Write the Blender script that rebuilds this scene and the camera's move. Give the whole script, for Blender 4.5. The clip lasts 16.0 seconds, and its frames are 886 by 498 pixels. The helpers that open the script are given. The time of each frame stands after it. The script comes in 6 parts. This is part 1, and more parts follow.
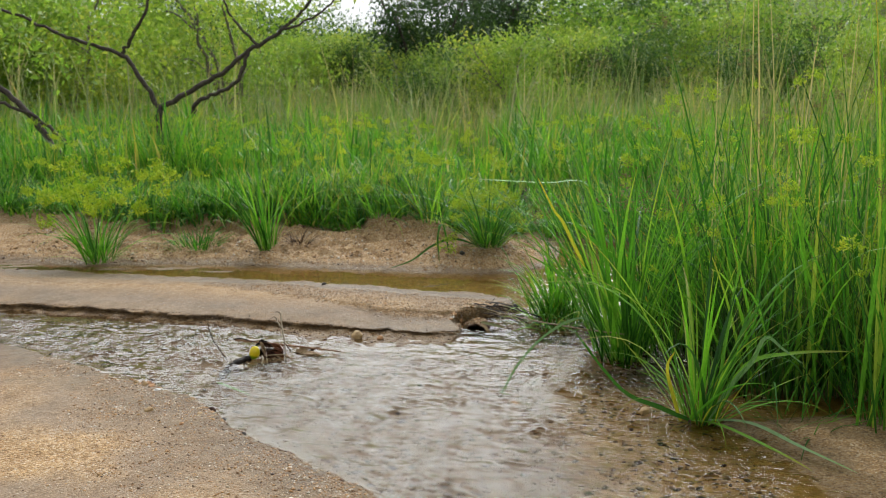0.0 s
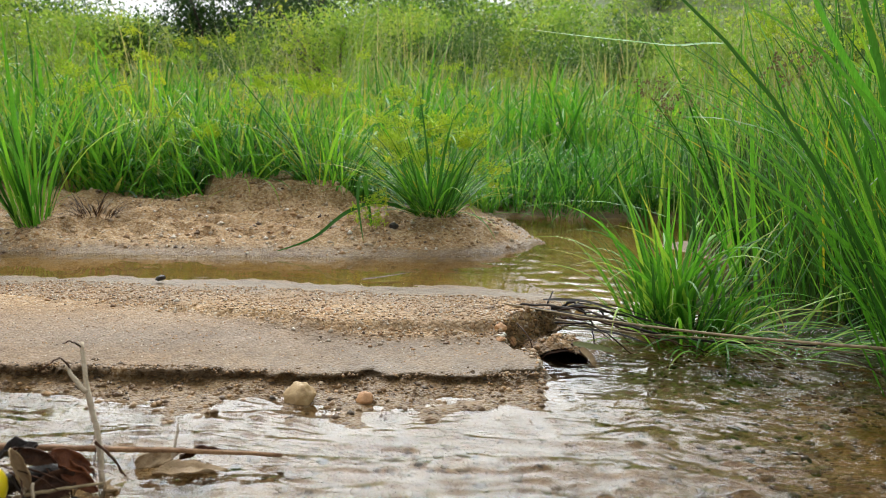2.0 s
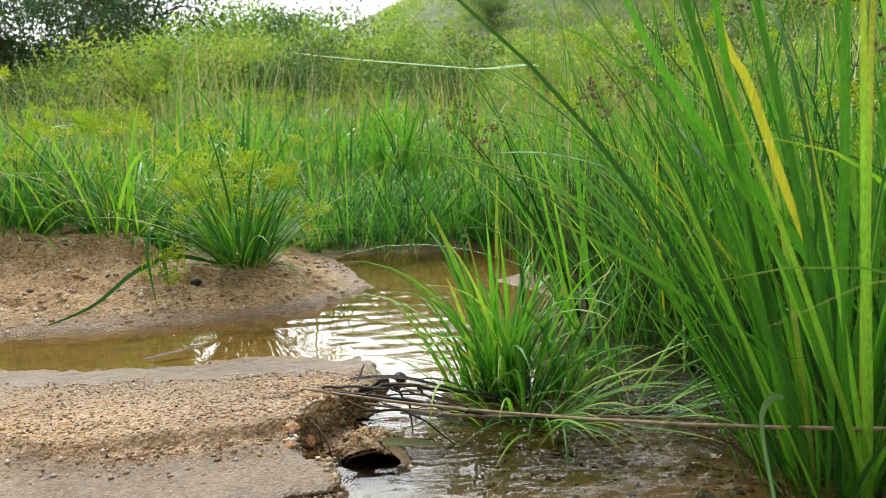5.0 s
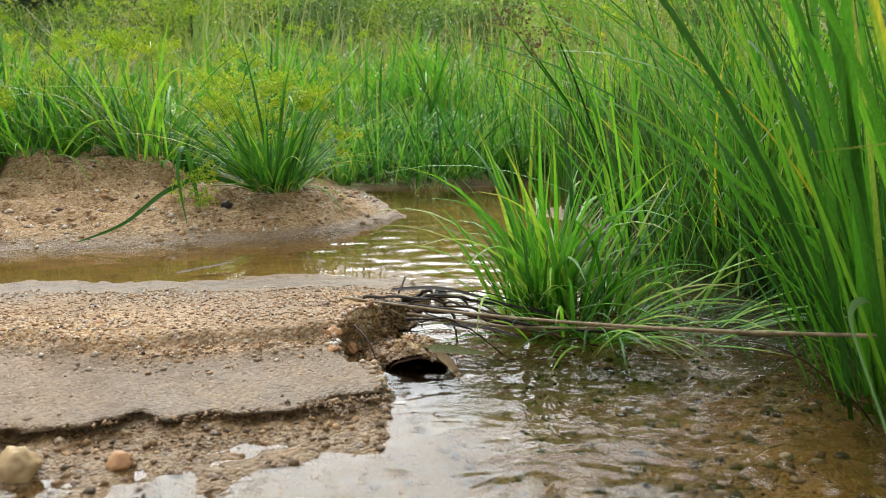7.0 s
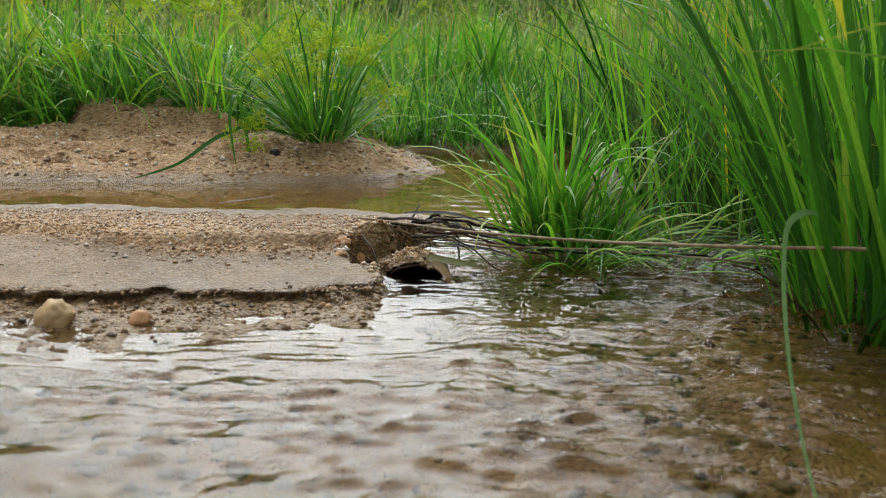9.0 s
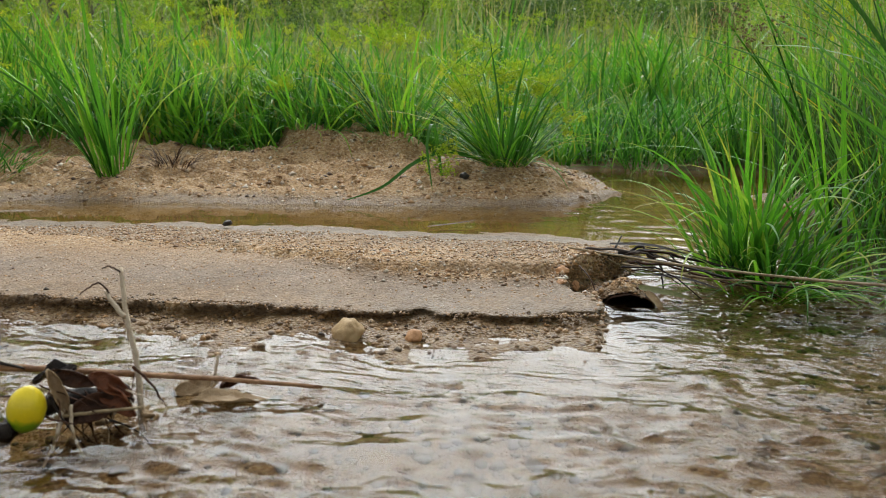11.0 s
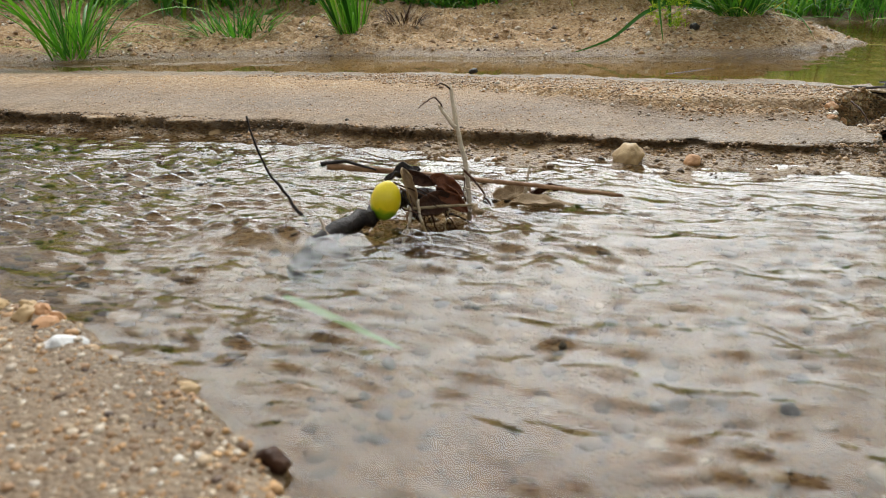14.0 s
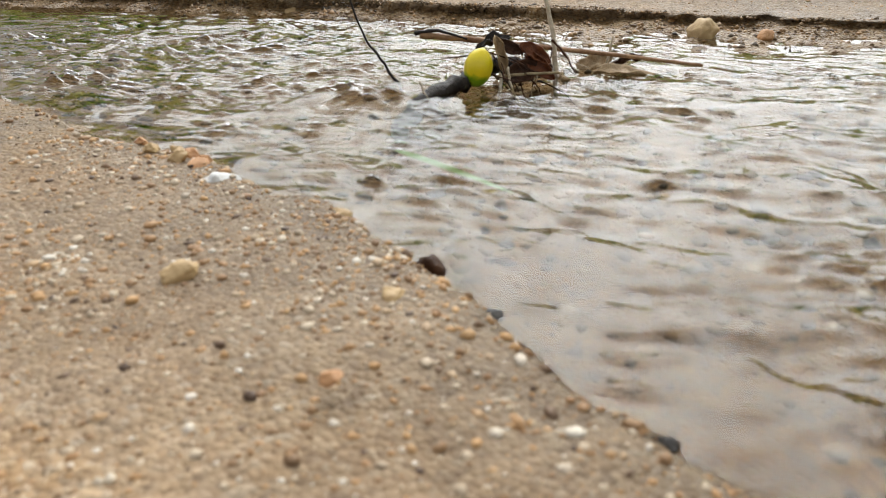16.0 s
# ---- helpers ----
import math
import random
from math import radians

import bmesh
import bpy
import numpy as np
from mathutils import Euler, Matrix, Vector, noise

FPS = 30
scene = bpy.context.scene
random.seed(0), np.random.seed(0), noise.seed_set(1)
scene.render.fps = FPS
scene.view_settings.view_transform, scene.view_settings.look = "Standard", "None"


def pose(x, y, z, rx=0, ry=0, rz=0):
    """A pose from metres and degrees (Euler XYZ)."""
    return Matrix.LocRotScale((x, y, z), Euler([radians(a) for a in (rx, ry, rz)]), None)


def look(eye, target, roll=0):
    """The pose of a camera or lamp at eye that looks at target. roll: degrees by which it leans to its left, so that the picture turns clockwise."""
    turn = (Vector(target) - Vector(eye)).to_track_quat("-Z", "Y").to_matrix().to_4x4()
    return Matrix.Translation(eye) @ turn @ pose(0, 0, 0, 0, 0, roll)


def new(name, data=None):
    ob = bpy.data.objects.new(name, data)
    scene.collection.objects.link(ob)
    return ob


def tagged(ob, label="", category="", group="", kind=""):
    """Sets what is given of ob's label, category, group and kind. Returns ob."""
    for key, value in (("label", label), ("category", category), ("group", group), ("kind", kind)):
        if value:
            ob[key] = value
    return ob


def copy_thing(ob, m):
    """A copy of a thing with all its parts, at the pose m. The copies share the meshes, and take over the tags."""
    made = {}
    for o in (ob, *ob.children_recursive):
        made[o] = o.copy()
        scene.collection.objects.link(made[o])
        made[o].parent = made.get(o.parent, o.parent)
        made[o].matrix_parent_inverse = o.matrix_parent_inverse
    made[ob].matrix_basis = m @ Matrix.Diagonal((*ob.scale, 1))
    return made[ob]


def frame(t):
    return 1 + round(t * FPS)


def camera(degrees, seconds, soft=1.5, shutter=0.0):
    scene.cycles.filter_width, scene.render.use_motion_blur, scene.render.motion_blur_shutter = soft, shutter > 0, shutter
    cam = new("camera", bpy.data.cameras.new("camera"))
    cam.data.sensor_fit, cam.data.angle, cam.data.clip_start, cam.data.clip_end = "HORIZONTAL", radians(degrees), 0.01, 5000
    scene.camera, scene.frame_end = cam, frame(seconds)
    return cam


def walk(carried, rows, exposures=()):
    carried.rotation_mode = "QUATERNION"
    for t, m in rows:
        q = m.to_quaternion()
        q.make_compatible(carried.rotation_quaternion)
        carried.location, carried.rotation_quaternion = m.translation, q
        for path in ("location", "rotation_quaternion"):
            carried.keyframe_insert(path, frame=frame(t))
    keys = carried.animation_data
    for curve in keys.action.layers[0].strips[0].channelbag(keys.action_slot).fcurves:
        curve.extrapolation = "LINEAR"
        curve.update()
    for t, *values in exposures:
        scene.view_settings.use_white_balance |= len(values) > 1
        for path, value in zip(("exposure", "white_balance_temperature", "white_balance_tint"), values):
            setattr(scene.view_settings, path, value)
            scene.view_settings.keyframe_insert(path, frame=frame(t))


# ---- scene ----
cam = camera(57.3, 16.0, soft=0.75)
METRES, EYE, TILT, LEAN, TURN = 1.8, 0.44, -9.5, 0.0, 0.0
ROWS = [
    (0.0, 0.0, 0.0, 0.0, 0.0, 0.0, -0.0),
    (0.5, -0.0514, 0.1914, 0.033, -1.47, 0.14, 0.03),
    (1.0, -0.0992, 0.3335, 0.0317, -3.69, 0.23, -0.04),
    (1.5, -0.1463, 0.4503, 0.0108, -9.37, -0.26, 0.06),
    (2.0, -0.121, 0.5569, -0.042, -14.63, 0.9, 1.22),
    (2.5, -0.0829, 0.6096, -0.0289, -18.04, 2.61, 0.87),
    (3.0, -0.0576, 0.6199, -0.0115, -21.85, 3.12, 1.37),
    (3.2, -0.0515, 0.6179, -0.0082, -23.7, 3.3, 2.05),
    (5.3, -0.0668, 0.624, -0.0231, -24.55, 1.39, 5.6),
    (5.5, -0.0657, 0.6289, -0.0248, -24.36, 0.95, 5.5),
    (6.0, -0.064, 0.6381, -0.0327, -24.31, 0.48, 5.39),
    (6.5, -0.0696, 0.6448, -0.0356, -24.25, -0.05, 5.2),
    (7.0, -0.0708, 0.645, -0.0396, -23.29, -1.36, 4.14),
    (7.5, -0.0661, 0.6282, -0.0522, -21.52, -2.83, 3.03),
    (8.0, -0.0551, 0.6085, -0.0725, -19.37, -4.34, 2.2),
    (8.5, -0.0525, 0.6031, -0.0778, -18.6, -4.57, 1.9),
    (9.0, -0.0583, 0.6065, -0.0675, -18.61, -2.27, 1.88),
    (9.2, -0.0655, 0.6104, -0.062, -18.26, -1.05, 2.08),
    (11.3, -0.1137, 0.5632, -0.0547, -6.58, -2.0, 0.94),
    (11.5, -0.1187, 0.5615, -0.0553, -5.33, -2.65, 0.99),
    (12.0, -0.1198, 0.5587, -0.0581, -3.79, -3.84, 0.87),
    (12.5, -0.1213, 0.5533, -0.0617, -2.57, -5.24, 0.77),
    (13.0, -0.1284, 0.5465, -0.0654, -0.68, -6.88, 0.66),
    (13.5, -0.1371, 0.5437, -0.0696, 1.87, -8.52, 0.7),
    (14.0, -0.1509, 0.5392, -0.0715, 3.76, -10.22, 1.02),
    (14.5, -0.1594, 0.5364, -0.0741, 4.65, -12.48, 1.38),
    (15.0, -0.1673, 0.5282, -0.0801, 5.16, -14.44, 1.2),
    (15.5, -0.1693, 0.5229, -0.0805, 5.48, -15.86, 1.01),
    (16.0, -0.1719, 0.5133, -0.0804, 5.7, -17.11, 0.81),
]
cam.data.dof.use_dof, cam.data.dof.focus_distance, cam.data.dof.aperture_fstop = True, 0.82, 17.5
walk(cam, [(t, pose(0, 0, EYE, TILT, LEAN, TURN) @ pose(METRES * x, METRES * y, METRES * z, 90 + pitch, roll, yaw)) for t, x, y, z, yaw, pitch, roll in ROWS],
     exposures=[(0.0, 0.55), (0.7, 0.77), (1.5, 0.82), (3.2, 0.89), (5.5, 0.97), (7.0, 0.94), (7.5, 0.89), (8.0, 0.67), (9.0, 0.59), (12.5, 0.55), (14.0, 0.67), (15.5, 0.77), (16.0, 0.77)])

# ---- world and light: a bright overcast sky ----
world = bpy.data.worlds.new("sky")
scene.world = world
world.use_nodes = True
wn = world.node_tree
wn.nodes.clear()
w_out = wn.nodes.new("ShaderNodeOutputWorld")
w_bg = wn.nodes.new("ShaderNodeBackground")
w_sky = wn.nodes.new("ShaderNodeTexSky")
w_sky.sky_type = "NISHITA"
w_sky.sun_disc = False
w_sky.sun_elevation = radians(45)
w_sky.sun_rotation = radians(6)
w_sky.air_density, w_sky.dust_density, w_sky.ozone_density = 1.0, 6.0, 1.0
w_hs = wn.nodes.new("ShaderNodeHueSaturation")
w_hs.inputs["Saturation"].default_value = 0.08
wn.links.new(w_sky.outputs["Color"], w_hs.inputs["Color"])
w_cloud = wn.nodes.new("ShaderNodeMix")
w_cloud.data_type = "RGBA"
w_cloud.inputs[0].default_value = 0.5
w_cloud.inputs[7].default_value = (4.15, 4.6, 5.0, 1.0)
wn.links.new(w_hs.outputs["Color"], w_cloud.inputs[6])
wn.links.new(w_cloud.outputs[2], w_bg.inputs["Color"])
wn.links.new(w_bg.outputs["Background"], w_out.inputs["Surface"])
w_bg.inputs["Strength"].default_value = 0.12

sun_data = bpy.data.lights.new("sun", "SUN")
sun_data.energy, sun_data.angle, sun_data.color = 2.2, radians(70), (0.96, 1.0, 1.0)
sun = new("sun", sun_data)
sun.matrix_world = look((0.4, 4.2, 4.3), (0, 0, 0))


# ---- materials ----
class Nodes:
    """A short hand for building a node material."""

    def __init__(self, name):
        self.mat = bpy.data.materials.new(name)
        self.mat.use_nodes = True
        self.tree = self.mat.node_tree
        self.tree.nodes.clear()
        self.out = self.tree.nodes.new("ShaderNodeOutputMaterial")

    def add(self, kind, **values):
        node = self.tree.nodes.new("ShaderNode" + kind)
        for key, value in values.items():
            node.inputs[key.replace("_", " ")].default_value = value
        return node

    def join(self, a, b):
        self.tree.links.new(a, b)

    def coords(self, scale=(1, 1, 1), kind="Object"):
        tc, mp = self.add("TexCoord"), self.add("Mapping")
        mp.inputs["Scale"].default_value = scale
        self.join(tc.outputs[kind], mp.inputs["Vector"])
        return mp.outputs["Vector"]

    def noise(self, vec, scale, detail=4.0, rough=0.6):
        n = self.add("TexNoise", Scale=scale, Detail=detail, Roughness=rough)
        self.join(vec, n.inputs["Vector"])
        return n.outputs["Fac"]

    def ramp(self, fac, stops):
        r = self.add("ValToRGB")
        el = r.color_ramp.elements
        while len(el) < len(stops):
            el.new(0.5)
        for e, (p, c) in zip(el, stops):
            e.position, e.color = p, (*c, 1.0)
        self.join(fac, r.inputs["Fac"])
        return r.outputs["Color"]

    def mix(self, fac, a, b, blend="MIX"):
        m = self.tree.nodes.new("ShaderNodeMix")
        m.data_type, m.blend_type = "RGBA", blend
        for sock, value in ((m.inputs[0], fac), (m.inputs[6], a), (m.inputs[7], b)):
            if isinstance(value, (int, float)):
                sock.default_value = value
            elif isinstance(value, tuple):
                sock.default_value = (*value, 1.0)
            else:
                self.join(value, sock)
        return m.outputs[2]

    def math(self, op, a, b=0.0, clamp=False):
        m = self.tree.nodes.new("ShaderNodeMath")
        m.operation, m.use_clamp = op, clamp
        for sock, value in zip(m.inputs, (a, b)):
            if isinstance(value, (int, float)):
                sock.default_value = value
            else:
                self.join(value, sock)
        return m.outputs[0]

    def bump(self, height, strength, distance):
        b = self.add("Bump", Strength=strength, Distance=distance)
        self.join(height, b.inputs["Height"])
        return b.outputs["Normal"]

    def surface(self, color, rough, normal=None, spec=0.5):
        p = self.add("BsdfPrincipled")
        p.inputs["Specular IOR Level"].default_value = spec
        for sock, value in ((p.inputs["Base Color"], color), (p.inputs["Roughness"], rough)):
            if isinstance(value, (int, float)):
                sock.default_value = value
            elif isinstance(value, tuple):
                sock.default_value = (*value, 1.0)
            else:
                self.join(value, sock)
        if normal is not None:
            self.join(normal, p.inputs["Normal"])
        return p.outputs["BSDF"]

    def done(self, shader):
        self.join(shader, self.out.inputs["Surface"])
        return self.mat


def sand_material():
    """Coarse granite sand: grains of several colours, grey silt films, wet and darker close to the water."""
    n = Nodes("sand")
    vec = n.coords()
    geo, sep = n.add("NewGeometry"), n.add("SeparateXYZ")
    n.join(geo.outputs["Position"], sep.inputs["Vector"])
    grain = n.add("TexVoronoi", Scale=420.0)
    n.join(vec, grain.inputs["Vector"])
    gsep = n.add("SeparateColor")
    n.join(grain.outputs["Color"], gsep.inputs["Color"])
    fine = n.ramp(gsep.outputs["Red"], [(0.0, (0.09, 0.052, 0.026)), (0.14, (0.22, 0.125, 0.056)), (0.32, (0.33, 0.195, 0.086)), (0.55, (0.39, 0.26, 0.135)), (0.72, (0.46, 0.345, 0.24)), (0.86, (0.52, 0.36, 0.20)), (1.0, (0.60, 0.53, 0.43))])
    fine = n.mix(0.30, fine, (0.46, 0.285, 0.130))
    silt_a = n.add("Attribute")
    silt_a.attribute_name = "silt"
    patch = n.noise(vec, 9.0, 5.0)
    silt = n.math("MULTIPLY", silt_a.outputs["Fac"], n.ramp(patch, [(0.2, (0.6,) * 3), (0.7, (1.0,) * 3)]))
    silt_col = n.mix(0.6, n.ramp(gsep.outputs["Blue"], [(0.0, (0.08, 0.054, 0.036)), (0.3, (0.165, 0.118, 0.082)), (0.75, (0.24, 0.178, 0.126)), (1.0, (0.38, 0.30, 0.22))]), n.mix(n.noise(vec, 300.0, 2.0), (0.165, 0.125, 0.093), (0.225, 0.174, 0.132)))
    col = n.mix(silt, fine, silt_col)
    stain = n.ramp(n.noise(vec, 14.0, 6.0), [(0.35, (0.80, 0.74, 0.66)), (0.6, (1.0, 1.0, 1.0))])
    col = n.mix(0.8, col, stain, "MULTIPLY")
    crumb = n.add("TexVoronoi", Scale=150.0)
    n.join(vec, crumb.inputs["Vector"])
    csep = n.add("SeparateColor")
    n.join(crumb.outputs["Color"], csep.inputs["Color"])
    speck = n.ramp(csep.outputs["Green"], [(0.0, (0.50, 0.44, 0.38)), (0.16, (0.88, 0.86, 0.82)), (0.7, (1.0, 1.0, 1.0)), (1.0, (1.22, 1.18, 1.10))])
    col = n.mix(n.math("SUBTRACT", 0.65, n.math("MULTIPLY", silt, 0.45)), col, speck, "MULTIPLY")
    low = n.math("ADD", sep.outputs["Z"], n.math("MULTIPLY", n.noise(vec, 22.0, 3.0), -0.010))
    wet = n.ramp(low, [(0.003, (1.0,) * 3), (0.0115, (0.0,) * 3)])
    col = n.mix(wet, col, n.mix(1.0, col, (0.46, 0.435, 0.36), "MULTIPLY"))
    # bed browner with depth: the water's absorption of light, put into the sand colour
    depth_tint = n.ramp(n.math("MULTIPLY", sep.outputs["Z"], -1.0), [(0.012, (0.0,) * 3), (0.030, (1.0,) * 3)])
    col = n.mix(depth_tint, col, n.mix(1.0, col, (0.88, 0.82, 0.6), "MULTIPLY"))
    ochre = n.add("Attribute")
    ochre.attribute_name = "ochre"
    col = n.mix(ochre.outputs["Fac"], col, n.ramp(n.noise(vec, 40.0, 5.0), [(0.3, (0.20, 0.115, 0.016)), (0.7, (0.42, 0.26, 0.05))]))
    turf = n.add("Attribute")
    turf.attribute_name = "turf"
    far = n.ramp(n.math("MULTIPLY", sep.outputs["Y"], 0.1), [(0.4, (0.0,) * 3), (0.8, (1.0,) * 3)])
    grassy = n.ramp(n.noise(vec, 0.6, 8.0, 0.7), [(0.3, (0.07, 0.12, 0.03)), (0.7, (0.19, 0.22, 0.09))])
    col = n.mix(turf.outputs["Fac"], col, n.mix(far, shaded_turf_soil(n, vec), grassy))
    rough = n.mix(n.math("MAXIMUM", wet, n.math("MULTIPLY", silt, 0.3)), (0.85,) * 3, (0.45,) * 3)
    hgt = n.math("ADD", n.math("MULTIPLY", grain.outputs["Distance"], -1.0), n.math("MULTIPLY", n.noise(vec, 120.0, 4.0), 1.5))
    hgt = n.math("MULTIPLY", hgt, n.math("SUBTRACT", 1.0, n.math("MULTIPLY", silt, 0.6)))
    nor = n.bump(hgt, 0.8, 0.0022)
    return n.done(n.surface(col, rough, nor, 0.25))


def shaded_turf_soil(n, vec):
    # brown soil, taken near black to put the shade under grass into its colour
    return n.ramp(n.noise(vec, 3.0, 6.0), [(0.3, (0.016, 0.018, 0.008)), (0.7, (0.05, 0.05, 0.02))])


def stone_material(name, stops, scale=60.0, rough=0.6):
    n = Nodes(name)
    vec = n.coords()
    geo = n.add("NewGeometry")
    tone = n.ramp(geo.outputs["Random Per Island"], stops)
    spots = n.ramp(n.noise(vec, scale, 5.0), [(0.3, (0.62, 0.55, 0.5)), (0.6, (1.0, 1.0, 1.0))])
    nor = n.bump(n.noise(vec, scale * 4, 4.0), 0.5, 0.002)
    return n.done(n.surface(n.mix(0.9, tone, spots, "MULTIPLY"), rough, nor, 0.45))


def wet_gravel():
    n = Nodes("wet_gravel")
    vec = n.coords()
    tone = n.ramp(n.add("NewGeometry").outputs["Random Per Island"], [(0.0, (0.05, 0.035, 0.02)), (0.2, (0.105, 0.058, 0.024)), (0.5, (0.17, 0.098, 0.042)), (0.8, (0.24, 0.135, 0.055)), (0.95, (0.34, 0.19, 0.075)), (1.0, (0.42, 0.30, 0.18))])
    nor = n.bump(n.noise(vec, 500.0, 4.0), 0.7, 0.0015)
    return n.done(n.surface(tone, 0.42, nor, 0.3))


def leaf_material(name, stops, tip=(0.30, 0.26, 0.05), tip_from=0.75, by_object=True, glow=0.36, rough=0.40, spec=0.25):
    """A grass blade: tone by piece, paler or yellow towards the tip, faint streaks, light shining through."""
    n = Nodes(name)
    if by_object:
        rnd = n.add("ObjectInfo").outputs["Random"]
    else:
        rnd = n.add("NewGeometry").outputs["Random Per Island"]
    vec = n.coords((1, 1, 0.08))
    tone = n.mix(0.05, n.ramp(rnd, stops), (0.25, 0.32, 0.32))
    along = n.add("Attribute")
    along.attribute_name = "along"
    blotch = n.math("ADD", along.outputs["Fac"], n.math("MULTIPLY", n.math("SUBTRACT", rnd, 0.6), 0.5))
    tipf = n.ramp(blotch, [(tip_from, (0.0,) * 3), (1.0, (0.75,) * 3)])
    col = n.mix(tipf, tone, tip)
    if not by_object:
        drift_tone = n.ramp(n.noise(n.coords((1, 1, 0.3)), 2.2, 3.0), [(0.32, (0.75, 0.88, 0.8)), (0.5, (1.0, 1.0, 1.0)), (0.66, (1.45, 1.16, 1.0))])
        col = n.mix(1.0, col, drift_tone, "MULTIPLY")
    streak = n.ramp(n.noise(vec, 700.0, 2.0), [(0.3, (0.58, 0.66, 0.55)), (0.7, (1.20, 1.14, 1.05))])
    col = n.mix(0.85, col, streak, "MULTIPLY")
    body = n.surface(col, rough, None, spec)
    thin = n.add("BsdfTranslucent")
    n.join(n.mix(1.0, col, (1.45, 1.5, 0.95), "MULTIPLY"), thin.inputs["Color"])
    both = n.add("MixShader", Fac=glow)
    n.join(body, both.inputs[1])
    n.join(thin.outputs["BSDF"], both.inputs[2])
    return n.done(both.outputs["Shader"])


def wood_material(name, dark, light, scale=90.0, rough=0.75):
    n = Nodes(name)
    vec = n.coords()
    col = n.ramp(n.noise(vec, scale, 6.0, 0.65), [(0.3, dark), (0.7, light)])
    nor = n.bump(n.noise(vec, scale * 3, 4.0), 0.6, 0.002)
    return n.done(n.surface(col, rough, nor, 0.2))


def water_material():
    """Shallow clear water, slightly brown, its gloss by the Fresnel law."""
    n = Nodes("water")
    vec = n.coords((0.75, 1.0, 1.0))
    calm = n.add("Attribute")
    calm.attribute_name = "ripple"
    nor = n.bump(n.math("MULTIPLY", n.noise(vec, 190.0, 1.0, 0.5), calm.outputs["Fac"]), 1.0, 0.00010)
    clear = n.add("BsdfTransparent")
    clear.inputs["Color"].default_value = (0.905, 0.85, 0.72, 1.0)
    gloss = n.add("BsdfGlossy", Roughness=0.02)
    n.join(nor, gloss.inputs["Normal"])
    fres = n.add("Fresnel", IOR=1.34)
    n.join(nor, fres.inputs["Normal"])
    both = n.add("MixShader")
    n.join(fres.outputs["Fac"], both.inputs[0])
    n.join(clear.outputs["BSDF"], both.inputs[1])
    n.join(gloss.outputs["BSDF"], both.inputs[2])
    return n.done(both.outputs["Shader"])


SAND = sand_material()
WATER = water_material()
GRAVEL = stone_material("gravel", [(0.0, (0.07, 0.04, 0.025)), (0.12, (0.22, 0.12, 0.05)), (0.35, (0.36, 0.20, 0.085)), (0.55, (0.46, 0.26, 0.10)), (0.70, (0.40, 0.31, 0.21)), (0.88, (0.50, 0.40, 0.28)), (1.0, (0.66, 0.60, 0.51))])
WET_GRAVEL = wet_gravel()
BED_GRAVEL = stone_material("bed_gravel", [(0.0, (0.03, 0.022, 0.014)), (0.25, (0.10, 0.065, 0.034)), (0.6, (0.19, 0.128, 0.07)), (0.88, (0.27, 0.20, 0.125)), (1.0, (0.46, 0.39, 0.30))])
STONE = stone_material("stone_tan", [(0.0, (0.46, 0.31, 0.14)), (1.0, (0.52, 0.37, 0.19))])
STONE_ORANGE = stone_material("stone_orange", [(0.0, (0.50, 0.26, 0.11)), (1.0, (0.55, 0.30, 0.14))])
CRUMB = stone_material("damp_sand_crumb", [(0.0, (0.20, 0.115, 0.05)), (0.5, (0.30, 0.17, 0.07)), (1.0, (0.40, 0.24, 0.11))], 240.0, 0.8)
STONE_DARK = stone_material("stone_dark", [(0.0, (0.05, 0.045, 0.04)), (1.0, (0.06, 0.05, 0.045))])
GREENS = [(0.0, (0.016, 0.075, 0.005)), (0.25, (0.042, 0.17, 0.007)), (0.55, (0.10, 0.31, 0.012)), (0.85, (0.205, 0.45, 0.024)), (1.0, (0.36, 0.48, 0.06))]
LUSH = leaf_material("lush_blade", GREENS)
YOUNG = leaf_material("young_blade", [(0.0, (0.025, 0.11, 0.006)), (0.4, (0.085, 0.29, 0.012)), (0.85, (0.19, 0.45, 0.03)), (1.0, (0.34, 0.45, 0.06))])
DEEP = leaf_material("deep_blade", [(0.0, (0.012, 0.065, 0.005)), (0.5, (0.045, 0.19, 0.010)), (0.85, (0.11, 0.32, 0.022)), (1.0, (0.18, 0.38, 0.04))], spec=0.1)
FIELD = leaf_material("field_grass", [(0.0, (0.022, 0.11, 0.008)), (0.4, (0.10, 0.31, 0.016)), (0.75, (0.18, 0.40, 0.03)), (0.95, (0.33, 0.45, 0.06)), (1.0, (0.44, 0.38, 0.12))], by_object=False, tip_from=0.8)
FIELD_DEEP = leaf_material("deep_field_grass", [(0.0, (0.018, 0.09, 0.014)), (0.4, (0.05, 0.20, 0.024)), (0.8, (0.11, 0.31, 0.045)), (1.0, (0.20, 0.40, 0.10))], by_object=False, tip_from=0.85)
PALE = leaf_material("pale_field_grass", [(0.0, (0.12, 0.23, 0.035)), (0.5, (0.21, 0.33, 0.07)), (0.85, (0.31, 0.37, 0.12)), (1.0, (0.42, 0.36, 0.19))], by_object=False, tip_from=0.5, tip=(0.35, 0.27, 0.16))
STALK_GREY = leaf_material("grey_flower_stalk", [(0.0, (0.12, 0.19, 0.05)), (0.5, (0.24, 0.29, 0.12)), (1.0, (0.42, 0.38, 0.25))], by_object=False, tip_from=0.6, tip=(0.44, 0.36, 0.26))
